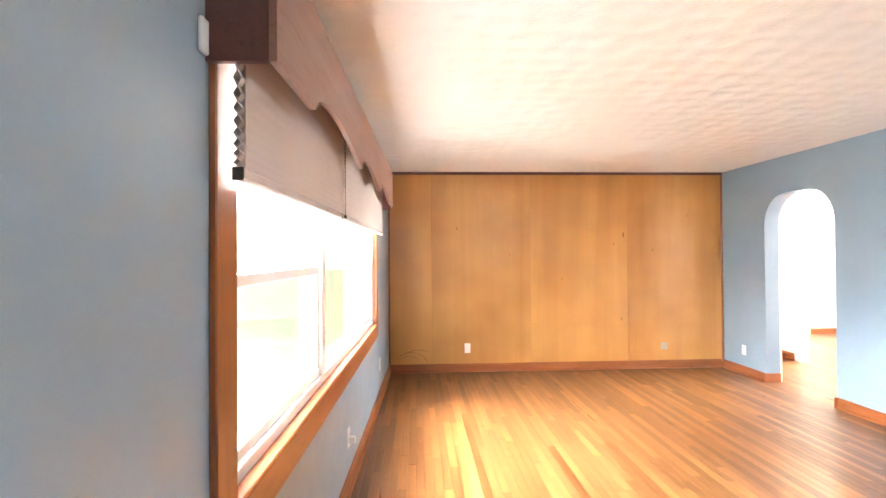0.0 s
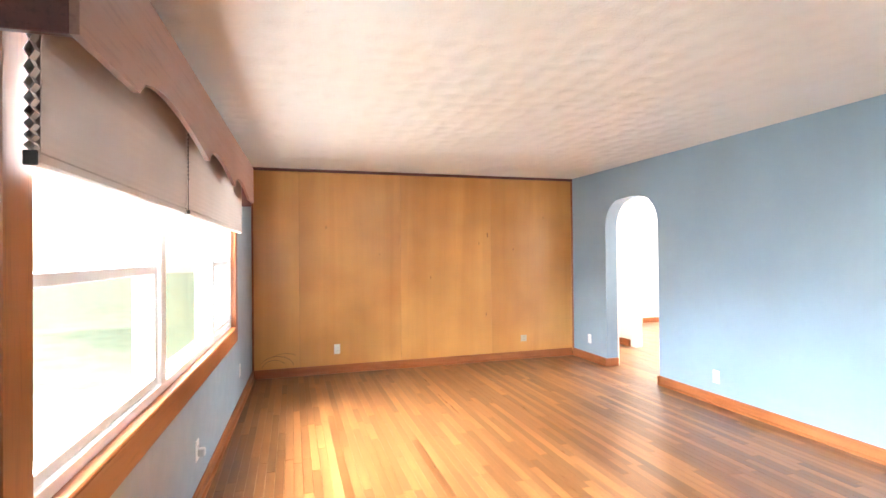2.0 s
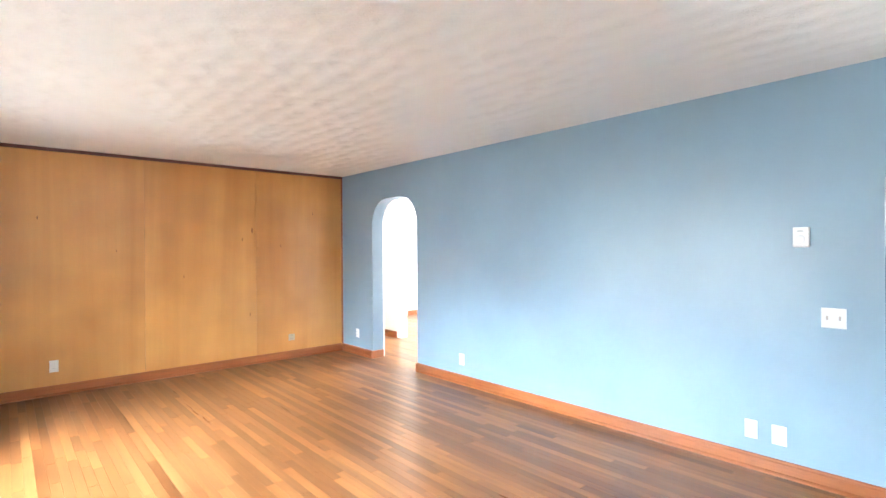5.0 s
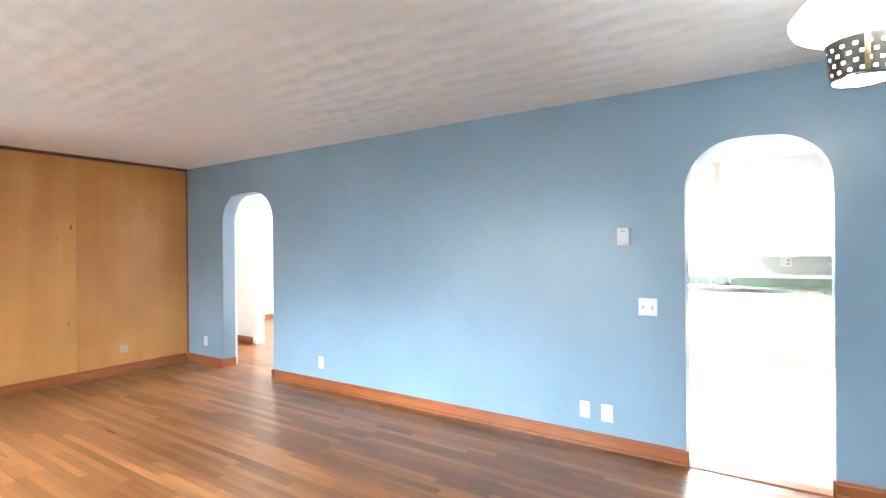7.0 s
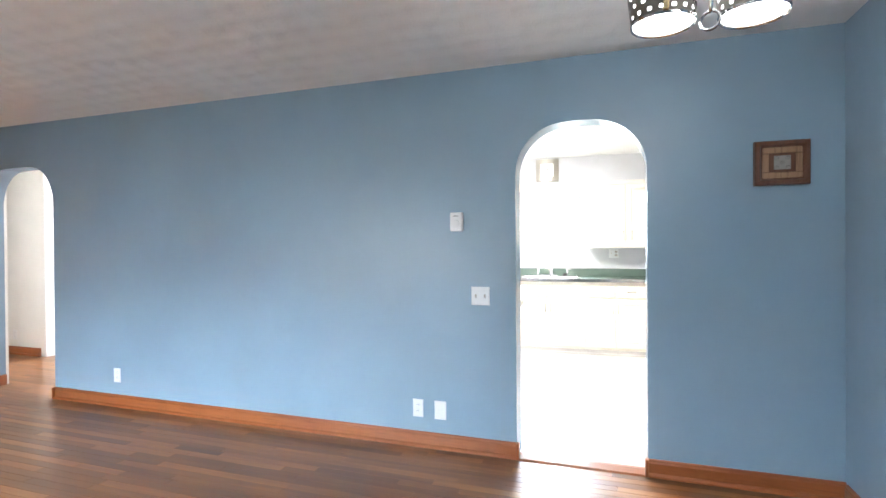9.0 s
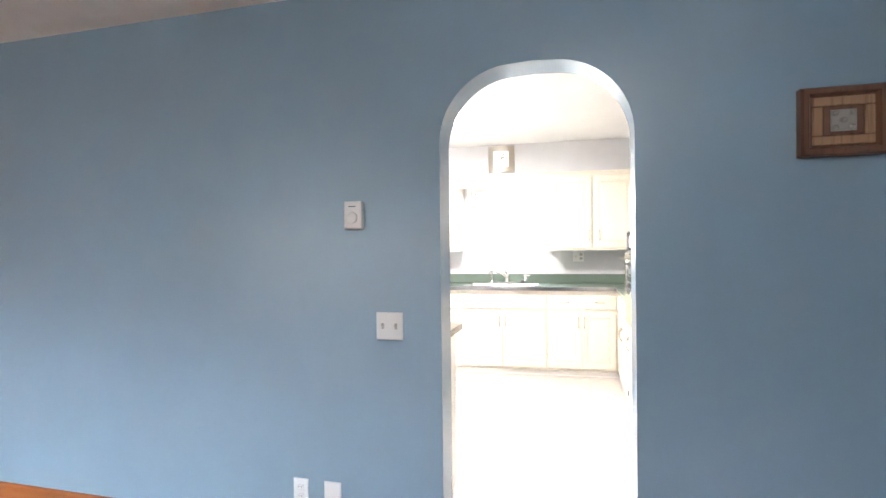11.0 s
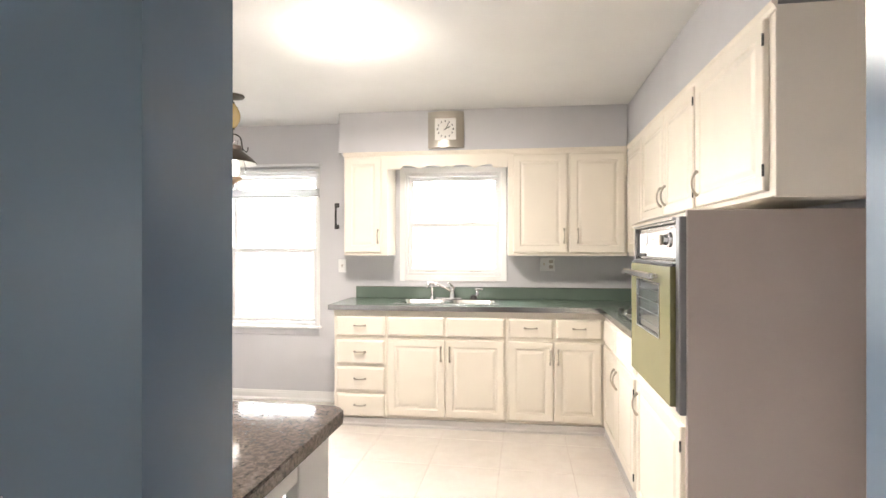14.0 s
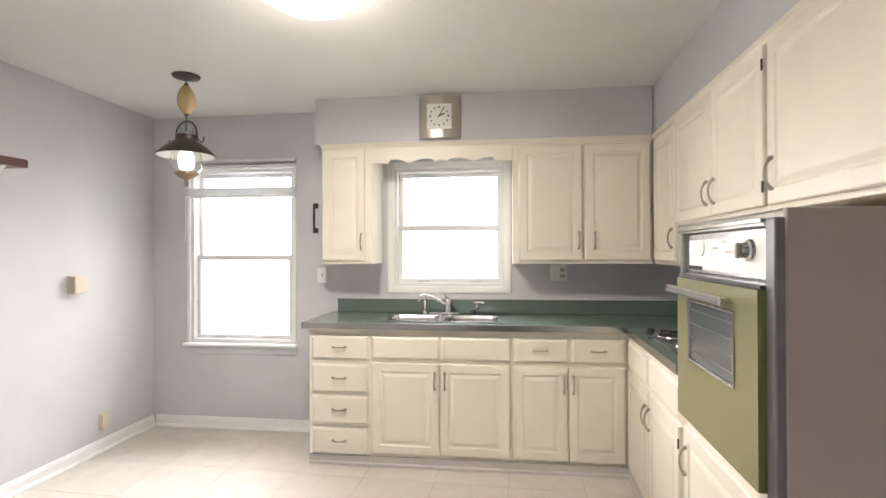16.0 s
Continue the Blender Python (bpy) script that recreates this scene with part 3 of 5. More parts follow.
def cellular_shade(y0, y1, group):
    """A honeycomb shade, half drawn: open cells above, stacked ones below, and a bottom rail."""
    ob = thing("cellular_shade", SKEW, "grey-pink honeycomb shade pulled half way up", "blind", group)
    zs, z = [], 1.642
    while z < 2.12:
        zs.append(z)
        z += 0.010 + 0.014 * min(1, (z - 1.642) / 0.3)
    xm, d = 0.003, 0.011
    for side in (1, -1):
        bm = bmesh.new()
        last = None
        for k, z in enumerate(zs):
            x = xm + side * (d if k % 2 else d * 0.95)
            row = [bm.verts.new((x, y, z)) for y in (y0 + 0.017, y1)]
            inner = [bm.verts.new((x - side * 0.0012, y, z)) for y in (y0 + 0.017, y1)]
            if last:
                bm.faces.new((last[0][0], last[0][1], row[1], row[0]))
                bm.faces.new((last[1][1], last[1][0], inner[0], inner[1]))
                for e in (0, 1):
                    bm.faces.new((last[0][e], row[e], inner[e], last[1][e]))
            last = (row, inner)
        part("fabric", bm, M_SHADE, ob)
    for side in (1, -1):
        bm = bmesh.new()
        rows = []
        for k, z in enumerate(zs):
            x = xm + side * (d if k % 2 else 0.001)
            rows.append([bm.verts.new((x + e * side, y, z)) for e in (0, -0.0012) for y in (y0 - 0.006, y0 + 0.016)])
        for lo, hi in zip(rows, rows[1:]):
            for a, b in ((0, 1), (1, 3), (3, 2), (2, 0)):
                bm.faces.new((lo[a], lo[b], hi[b], hi[a]))
        part("cell_end", bm, M_SHADE, ob, "open honeycomb cell ends")
    part("bottom_rail", block((xm - 0.014, y0, 1.612), (xm + 0.014, y1, 1.643), 0.006), M_SHADE, ob)
    for y in (y0 - 0.004, y1):
        part("end_cap", block((xm - 0.014, y, 1.611), (xm + 0.014, y + 0.004, 1.643), 0.002), M_BLACK, ob, "dark end cap")
    part("head_rail", block((xm - 0.025, y0, 2.122), (xm + 0.025, y1, 2.165), 0.004), M_VINYL, ob)
    return ob


cellular_shade(1.25, 2.565, "shades on the picture window")
cellular_shade(2.575, 4.64, "shades on the picture window")
cord = thing("shade_cord", SKEW @ pose(0, -0.035, -0.02), "beaded pull cord hanging on the shade", "cord")
part("cord", tube([(0.044, 2.52, 1.64), (0.044, 2.52, 2.18)], 0.0018, 6), M_INK, cord)
beads = bmesh.new()
for k in range(14):
    lathe([(0, 0), (0.004, 0.003), (0.004, 0.008), (0, 0.011)], 8, beads, pose(0.044, 2.52, 1.78 + k * 0.018))
part("beads", beads, M_INK, cord)
part("pull", lathe([(0, 0), (0.008, 0.002), (0.007, 0.016), (0.002, 0.02)], 12, None, pose(0.044, 2.52, 1.628)), M_BLACK, cord)


# ---- plates on the walls ----
def wall_plate(m, label, w=0.072, h=0.116, inserts="outlet", material=None, name="wall_outlet"):
    """A cover plate that faces -y at the pose m, centred on it."""
    mt = material or M_PLASTIC
    ob = thing(name, m, label, "outlet" if inserts != "switch" else "switch")
    part("plate", rings_box(w, h, [(0, 0), (0, -0.003), (0.003, -0.006), (0.008, -0.0065)], None, -w / 2, -h / 2), mt, ob)
    if inserts == "outlet":
        for z in (-0.031, 0.009):
            bm = block((-0.016, -0.009, z), (0.016, -0.006, z + 0.024), 0.003)
            part("receptacle", bm, mt, ob)
            slots = bmesh.new()
            for x in (-0.007, 0.005):
                block((x, -0.0096, z + 0.010), (x + 0.002, -0.009, z + 0.018), 0, slots)
            part("slots", slots, M_INK, ob)
    elif inserts == "switch":
        for x in (-w / 4, w / 4) if w > 0.1 else (0,):
            part("toggle", block((x - 0.0045, -0.019, -0.002), (x + 0.0045, -0.006, 0.012), 0.003), M_NICKEL, ob, "small metal toggle")
            part("toggle_slot", block((x - 0.006, -0.0072, -0.013), (x + 0.006, -0.006, 0.013), 0.001), M_PLINTH, ob)
            part("screw", lathe([(0, 0), (0.003, 0), (0.003, 0.001), (0, 0.0012)], 8, None, pose(x, -0.0066, 0.03, 90)), M_PLASTIC, ob)
            part("screw", lathe([(0, 0), (0.003, 0), (0.003, 0.001), (0, 0.0012)], 8, None, pose(x, -0.0066, -0.03, 90)), M_PLASTIC, ob)
    return ob


ON_P, ON_W, ON_K = -90, 90, -90     # turn of things on the partition, window and kitchen walls
wall_plate(pose(XP, 5.745, 0.284, 0, 0, ON_P), "white outlet plate on the blue wall by the hall arch")
wall_plate(pose(XP, 3.70, 0.258, 0, 0, ON_P), "white outlet plate low on the long blue wall")
wall_plate(pose(XP, 1.005, 0.25, 0, 0, ON_P), "white outlet plate beside a blank plate on blue wall")
wall_plate(pose(XP, 0.85, 0.248, 0, 0, ON_P), "white blank cover plate low on the blue wall", 0.08, 0.12, "blank")
wall_plate(pose(XP, 0.576, 1.000, 0, 0, ON_P), "white double light switch beside the kitchen arch", 0.118, 0.116, "switch", None, "light_switch")
wall_plate(pose(1.02, YF, 0.285), "white outlet plate on the wood panelling")
wall_plate(pose(3.488, YF, 0.272), "grey metal outlet plate on the wood panelling", 0.085, 0.085, "outlet", M_NICKEL)
wall_plate(SKEW @ pose(XW, 5.03, 0.35, 0, 0, ON_W), "white outlet plate on the wall under the window")
wall_plate(pose(5.38, 6.87, 0.24, 0, 0, ON_P), "white outlet plate low on the white hall wall")
night = wall_plate(SKEW @ pose(XW, 3.16, 0.31, 0, 0, ON_W), "white outlet with a plugged-in adapter under the window")
part("adapter", block((-0.02, -0.045, -0.035), (0.02, -0.006, 0.01), 0.006), M_PLASTIC, night, "white plug-in adapter")


def thermostat():
    ob = thing("thermostat", pose(XP, 0.725, 1.473, 0, 0, ON_P), "white plastic dial thermostat on the blue wall", "thermostat")
    part("case", block((-0.04, -0.035, -0.058), (0.04, 0, 0.058), 0.005, None, 2), M_PLASTIC, ob)
    part("dial", lathe([(0, 0), (0.024, 0), (0.023, 0.006), (0.018, 0.008), (0, 0.008)], 32, None, pose(-0.002, -0.0345, -0.012, 90)), M_PLASTIC, ob, "", True)
    part("print_bar", block((-0.018, -0.0357, 0.033), (0.014, -0.0349, 0.037)), M_INK, ob)
    for k in range(6):
        part("vent_fin", block((-0.034 + k * 0.012, -0.033, -0.062), (-0.028 + k * 0.012, -0.004, -0.0575), 0.001), M_PLASTIC, ob)


thermostat()


def wall_picture():
    ob = thing("wall_picture", pose(XP, -1.055, 1.742, 0, 0, ON_P), "carved wooden plaque with a white relief tile", "picture")
    w, h = 0.25, 0.23
    part("frame", rings_box(w, h, [(0, 0), (0, -0.035), (0.006, -0.045), (0.022, -0.045), (0.03, -0.03), (0.034, -0.03)], None, -w / 2, -h / 2), M_CARVED, ob)
    for x0, z0, x1, z1 in ((-0.09, 0.05, 0.09, 0.08), (-0.09, -0.08, 0.09, -0.05), (-0.09, -0.048, -0.06, 0.048), (0.06, -0.048, 0.09, 0.048)):
        part("inlay", block((x0, -0.037, z0), (x1, -0.0295, z1), 0.003), M_CARVED_LIGHT, ob)
    part("mount", block((-0.058, -0.034, -0.047), (0.058, -0.0295, 0.047), 0.002), M_CARVED, ob)
    bm = bmesh.new()
    for k in range(3):
        for j in range(3):
            if (k + j) % 2 == 0:
                block((-0.036 + k * 0.025, -0.043, -0.034 + j * 0.024), (-0.014 + k * 0.025, -0.0335, -0.014 + j * 0.024), 0.006, bm)
    block((-0.038, -0.037, -0.036), (0.038, -0.0335, 0.036), 0.001, bm)
    part("tile", bm, M_RELIEF, ob, "greyish white relief tile")


wall_picture()


def chandelier():
    """Three pierced metal drums under a lit opal saucer, with a ring pull."""
    ob = thing("chandelier", pose(2.46, -0.43, H), "lit chandelier of three pierced metal drums below an opal saucer", "chandelier")
    part("canopy", lathe([(0, -0.03), (0.05, -0.028), (0.062, -0.012), (0.065, 0), (0, 0)], 32), M_CHROME, ob, "", True)
    part("stem", tube([(0, 0, -0.02), (0, 0, -0.56)], 0.008), M_CHROME, ob)
    part("saucer", lathe([(0.02, -0.33), (0.17, -0.345), (0.245, -0.395), (0.268, -0.425), (0.262, -0.440), (0.225, -0.455), (0.02, -0.468)], 48), M_OPAL, ob, "glowing opal glass saucer", True)
    for x, y, z in ((0.035, 0.10, -0.592), (-0.147, -0.01, -0.585), (0.045, -0.093, -0.592)):
        drum = part("drum", drum_shell(), M_GUN, ob, "pierced dark metal drum", True)
        drum.location = (x, y, z)
        part("diffuser", lathe([(0, -0.004), (0.050, -0.003), (0.067, 0.003), (0.067, 0.008), (0, 0.010)], 36), M_BULB, drum, "glowing white diffuser", True)
        part("liner", lathe([(0.0668, 0.010), (0.0795, 0.108), (0.0785, 0.108), (0.0658, 0.010)], 36), M_OPAL, drum, "lit glass liner", True)
        part("rim", lathe([(0.068, 0), (0.0725, -0.003), (0.074, 0.004), (0.070, 0.007)], 36), M_CHROME, drum, "", True)
        part("seam", block((-0.0845, -0.006, 0.002), (-0.071, 0.006, 0.101), 0.001), M_BRASS, drum, "bright brass seam strip")
        part("arm", tube([(0, 0, -0.46), (x * 0.6, y * 0.6, -0.455), (x, y, -0.485)], 0.005), M_CHROME, ob)
    ring = [(0.02 + 0.010 * math.cos(a), 0.019 * math.cos(a), -0.602 + 0.021 * math.sin(a)) for a in np.linspace(0, 2 * math.pi, 25)]
    part("ring_pull", tube(ring, 0.0032, 8), M_CHROME, ob)
    part("ring_hook", tube([(0, 0, -0.55), (0.01, 0, -0.575), (0.02, 0, -0.584)], 0.004, 8), M_CHROME, ob)


def drum_shell():
    """A slightly flared drum wall with staggered holes cut right through."""
    n, rows, h = 136, 24, 0.103
    bm = bmesh.new()
    grid = []
    for layer in (0.0, -0.0015):
        grid.append([[bm.verts.new(((0.071 + 0.012 * r / rows + layer) * math.cos(2 * math.pi * k / n), (0.071 + 0.012 * r / rows + layer) * math.sin(2 * math.pi * k / n), h * r / rows)) for k in range(n)] for r in range(rows + 1)])
    def hole(k, r):
        band, inside = divmod(r - 3, 5)
        return 0 <= band < 4 and inside < 2 and (k + (4 if band % 2 else 0)) % 8 < 3
    for r in range(rows):
        for k in range(n):
            if not hole(k, r):
                j = (k + 1) % n
                for g in grid:
                    bm.faces.new((g[r][k], g[r][j], g[r + 1][j], g[r + 1][k]))
    return bm


chandelier()


# ---- kitchen: cabinets ----
DOOR_RINGS = [(0, 0), (0, -0.014), (0.004, -0.0185), (0.008, -0.019), (0.052, -0.019), (0.058, -0.0135), (0.066, -0.0125), (0.085, -0.0185), (0.090, -0.019)]
DRAWER_RINGS = [(0, 0), (0, -0.011), (0.004, -0.014), (0.012, -0.019), (0.016, -0.0195)]


def bow_handle(length=0.112, upright=True):
    """A bow pull with flared leaf ends, centred, standing off towards -y."""
    pts, radii = [], []
    for f in np.linspace(-1, 1, 17):
        pts.append((0, -0.004 - 0.023 * (1 - abs(f) ** 2.4), f * length / 2))
        radii.append(0.0048 + 0.0042 * max(0, (abs(f) - 0.55) / 0.45) * (1.0 if abs(f) < 0.97 else 0.5))
    bm = tube(pts, radii, 8)
    for s in (-1, 1):
        lathe([(0, 0), (0.0075, 0), (0.006, 0.004), (0, 0.005)], 10, bm, pose(0, 0, s * length * 0.46, 90))
    if not upright:
        bmesh.ops.rotate(bm, cent=(0, 0, 0), matrix=Matrix.Rotation(radians(90), 3, "Y"), verts=bm.verts)
    return bm


def add_door(cab, x, z, w, h, handle_x=None, handle_z=None, hinge_side=None):
    rings = DOOR_RINGS if min(w, h) > 0.24 else [(i * 0.62, y) for i, y in DOOR_RINGS]
    d = part("door", rings_box(w, h, rings), M_CREAM, cab)
    d.location = (x, -0.001, z)
    if handle_x is not None:
        k = part("handle", bow_handle(), M_PEWTER, d, "antique pewter bow handle", True)
        k.location = (handle_x - x, -0.0185, handle_z - z)
    if hinge_side is not None:
        for f in (0.12, 0.88):
            part("hinge", tube([(hinge_side * w, -0.019, h * f - 0.02), (hinge_side * w, -0.019, h * f + 0.02)], 0.004, 8), M_BLACK, d, "small dark hinge")
    return d


def add_drawer(cab, x, z, w, h, pull=True):
    d = part("drawer_front", rings_box(w, h, DRAWER_RINGS), M_CREAM, cab)
    d.location = (x, -0.001, z)
    if pull:
        k = part("handle", bow_handle(0.092, False), M_PEWTER, d, "antique pewter bow handle", True)
        k.location = (w / 2, -0.019, h / 2 + 0.005)
    return d


def cabinet(name, m, w, z0, z1, depth, label, group, plinth=False):
    ob = thing(name, m, label, "cabinet", group)
    part("body", block((0, 0, z0), (w, depth, z1), 0.002), M_CREAM, ob)
    if plinth:
        part("plinth", prism([(-0.012, KZ), (-0.012, KZ + 0.022), (-0.004, KZ + 0.03), (-0.004, z0), (0.05, z0), (0.05, KZ)], 0, w, "x"), M_PLINTH, ob, "grey plinth with a shoe moulding")
    return ob


BX, BY = 7.55, -0.62       # fronts of the base cabinets
Z0, Z1 = 0.04, 0.865
G_BASE, G_WALL = "base cabinets", "wall cabinets"


def back(y, x=BX):
    """The pose of a unit on the window wall whose left edge is at y."""
    return KSKEW @ pose(x, y, 0, 0, 0, -90)


def side(x, y=BY):
    """The pose of a unit on the oven wall whose left edge is at x."""
    return pose(x, y, 0, 0, 0, 180)


depth_b = KX - BX - 0.002
c = cabinet("base_cabinet", back(1.41), 0.412, Z0, Z1, depth_b, "cream base cabinet with four drawers", G_BASE, True)
for z, h in ((0.665, 0.15), (0.45, 0.18), (0.245, 0.18), (0.048, 0.172)):
    add_drawer(c, 0.022, z, 0.375, h)
c = cabinet("base_cabinet", back(0.997), 0.905, Z0, Z1, depth_b, "cream sink base cabinet with two raised-panel doors", G_BASE, True)
for x in (0.012, 0.462):
    add_drawer(c, x, 0.67, 0.432, 0.145, False)
add_door(c, 0.012, 0.065, 0.435, 0.58, 0.418, 0.54)
add_door(c, 0.455, 0.065, 0.435, 0.58, 0.484, 0.54)
c = cabinet("base_cabinet", back(0.091), 0.711, Z0, Z1, depth_b, "cream base cabinet with two drawers and two doors", G_BASE, True)
for x in (0.014, 0.362):
    add_drawer(c, x, 0.67, 0.322, 0.145)
add_door(c, 0.014, 0.065, 0.325, 0.58, 0.315, 0.54)
add_door(c, 0.345, 0.065, 0.335, 0.58, 0.372, 0.54)
c = cabinet("base_cabinet", side(BX - 0.001), 1.070, Z0, Z1, -(KR - BY) - 0.002, "cream corner base cabinet under the cooktop", G_BASE, True)
add_drawer(c, 0.05, 0.67, 0.47, 0.145, False)
add_drawer(c, 0.54, 0.67, 0.49, 0.145, False)
add_door(c, 0.05, 0.065, 0.48, 0.58, 0.50, 0.52)
add_door(c, 0.542, 0.065, 0.486, 0.58, 0.572, 0.52, 1.0)

# oven tower
TX0, TX1, TZ = 6.478, 5.685, 1.464
c = cabinet("oven_cabinet", side(TX0), TX0 - TX1 - 0.018, Z0, TZ - 0.004, -(KR - BY) - 0.002, "tall oven cabinet with beige side panel", G_BASE, True)
add_door(c, 0.02, 0.065, 0.72, 0.61, 0.06, 0.55, 1.0)
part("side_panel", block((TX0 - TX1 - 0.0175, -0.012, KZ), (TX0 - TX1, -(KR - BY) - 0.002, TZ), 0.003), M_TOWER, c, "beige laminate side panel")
part("top_panel", block((0, -0.02, TZ - 0.0035), (TX0 - TX1 - 0.018, -(KR - BY) - 0.002, TZ), 0.001), M_CREAM, c)


def oven():
    ob = thing("wall_oven", pose(6.434, BY + 0.001, 0, 0, 0, 180), "avocado green built-in wall oven with chrome trim", "oven")
    w, z0, z1 = 0.742, 0.728, 1.442
    bm = bmesh.new()
    for a, b in (((0, -0.034, z0), (0.028, 0.0, z1)), ((0.028, -0.034, z1 - 0.022), (w - 0.05, 0.0, z1)), ((0.028, -0.03, 1.266), (w - 0.05, 0.0, 1.280))):
        block(a, b, 0.004, bm)
    part("trim_frame", bm, M_STEEL, ob, "chrome trim frame")
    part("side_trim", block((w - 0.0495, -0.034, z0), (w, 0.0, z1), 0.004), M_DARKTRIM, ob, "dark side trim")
    part("hood_strip", block((0.0, -0.045, z1 - 0.012), (w - 0.05, -0.03, z1 + 0.002), 0.003), M_CHROME, ob)
    panel = part("control_panel", block((0.03, -0.018, 1.281), (w - 0.052, 0.0, z1 - 0.023), 0.002), M_STEEL, ob, "brushed control panel")
    part("panel_inset", block((0.07, -0.0205, 1.292), (w - 0.075, -0.0178, z1 - 0.045), 0.001), M_WHITE, panel)
    part("knob", lathe([(0, 0), (0.032, 0), (0.03, 0.010), (0.022, 0.014), (0.020, 0.030), (0, 0.032)], 28, None, pose(w - 0.16, -0.02, 1.36, 90)), M_CHROME, panel, "chrome thermostat knob", True)
    part("knob_grip", block((w - 0.168, -0.062, 1.338), (w - 0.152, -0.05, 1.382), 0.004), M_PEWTER, panel)
    part("clock_dial", lathe([(0, 0), (0.03, 0), (0.029, 0.004), (0, 0.005)], 28, None, pose(0.2, -0.02, 1.37, 90)), M_VINYL, panel, "", True)
    for x in (0.08, 0.115, 0.15, 0.185):
        part("button", block((x, -0.03, 1.292), (x + 0.022, -0.02, 1.306), 0.003), M_INK, panel)
    for x, z, l in ((0.30, 1.365, 0.05), (0.38, 1.385, 0.03), (0.40, 1.352, 0.12)):
        part("print_bar", block((x, -0.0212, z), (x + l, -0.0204, z + 0.006)), M_PEWTER, panel)
    bm = bmesh.new()
    x0, x1, y0, y1, d0, d1 = 0.03, w - 0.052, -0.052, -0.004, z0 + 0.016, 1.259
    wx0, wx1, wz0, wz1 = 0.155, 0.55, 0.967, 1.19
    for a, b in (((x0, y0, d0), (x1, y1, wz0)), ((x0, y0, wz1), (x1, y1, d1)), ((x0, y0, wz0), (wx0, y1, wz1)), ((wx1, y0, wz0), (x1, y1, wz1))):
        block(a, b, 0.0, bm)
    bmesh.ops.remove_doubles(bm, verts=bm.verts, dist=0.0005)
    door = part("door", bm, M_AVOCADO, ob, "avocado green enamelled door")
    part("window_bezel", rings_box(wx1 - wx0, wz1 - wz0, [(0, -0.04), (0, -0.055), (0.004, -0.057), (0.010, -0.055), (0.012, -0.044)], None, wx0, wz0), M_STEEL, door, "steel window bezel")
    part("door_glass", block((wx0 + 0.012, -0.0465, wz0 + 0.012), (wx1 - 0.012, -0.0442, wz1 - 0.012)), M_DARKGLASS, door, "dark oven glass")
    for k in range(4):
        z = wz0 + 0.04 + k * 0.048
        part("rack_bar", tube([(wx0 + 0.014, -0.048, z), (wx1 - 0.014, -0.048, z)], 0.0011, 6), M_DARKTRIM, door)
    bar = part("handle", block((x0 + 0.0, -0.097, 1.204), (x1 - 0.13, -0.075, 1.230), 0.005), M_CHROME, door, "wide chrome handle")
    for x in (x0 + 0.05, x1 - 0.19):
        part("bracket", block((x, -0.078, 1.208), (x + 0.03, -0.05, 1.225), 0.003), M_CHROME, bar)
    for k in range(3):
        part("vent_slot", block((x0, -0.045, 1.2605 + k * 0.002), (x1, -0.03, 1.2615 + k * 0.004)), M_INK, ob)


oven()

# wall cabinets on the window wall
dep_u = KX - UX - 0.002
U0, U1 = 1.275, 2.105
c = cabinet("wall_cabinet", back(1.41, UX), 0.36, U0, U1, dep_u, "narrow cream wall cabinet beside the sink window", G_WALL)
add_door(c, 0.012, U0 + 0.025, 0.30, 0.77, 0.288, 1.43)
c = cabinet("wall_cabinet", back(0.078, UX), 0.906, U0, U1, dep_u, "cream wall cabinet with two raised-panel doors", G_WALL)
add_door(c, 0.04, U0 + 0.025, 0.415, 0.765, 0.43, 1.43)
add_door(c, 0.475, U0 + 0.025, 0.412, 0.765, 0.535, 1.43)
c = cabinet("wall_cabinet", side(UX - 0.001, UY), 0.497, U0, U1, -(KR - UY) - 0.002, "narrow cream corner wall cabinet", G_WALL)
add_door(c, 0.05, U0 + 0.025, 0.435, 0.765, 0.46, 1.43)
c = cabinet("wall_cabinet", side(7.291, UY), 1.04, 1.495, U1, -(KR - UY) - 0.002, "short cream wall cabinet over the cooktop", G_WALL)
add_door(c, 0.01, 1.515, 0.525, 0.565, 0.497, 1.62)
add_door(c, 0.548, 1.515, 0.475, 0.565, 0.58, 1.62, 1.0)
c = cabinet("wall_cabinet", side(6.25, UY), 0.708, 1.495, U1, -(KR - UY) - 0.002, "cream wall cabinet over the oven tower", G_WALL)
add_door(c, 0.015, 1.515, 0.655, 0.565, 0.055, 1.62, 1.0)
part("end_panel", block((0.7085, -0.002, 1.49), (0.716, -(KR - UY) - 0.002, U1), 0.002), M_CREAM, c, "cream end panel")


def valance():
    """Scalloped board between the wall cabinets, over the sink window."""
    y0, y1 = 0.079, 1.049
    pts = [(y0, U1), (y0, 1.975)]
    for f in np.linspace(0, 1, 61):
        s = abs(f - 0.5) * 2
        dip = 0.028 * abs(math.sin(math.pi * 2.0 * s)) if 0.12 < s < 0.82 else 0.018 * abs(math.cos(math.pi * s / 0.24)) if s <= 0.12 else 0.0
        pts.append((y0 + 0.04 + (y1 - y0 - 0.08) * f, 1.975 + dip))
    pts += [(y1, 1.975), (y1, U1)]
    ob = thing("valance", KSKEW, "cream scalloped valance board over the sink window", "valance")
    part("board", prism(pts, UX, UX + 0.019, "x"), M_CREAM, ob)


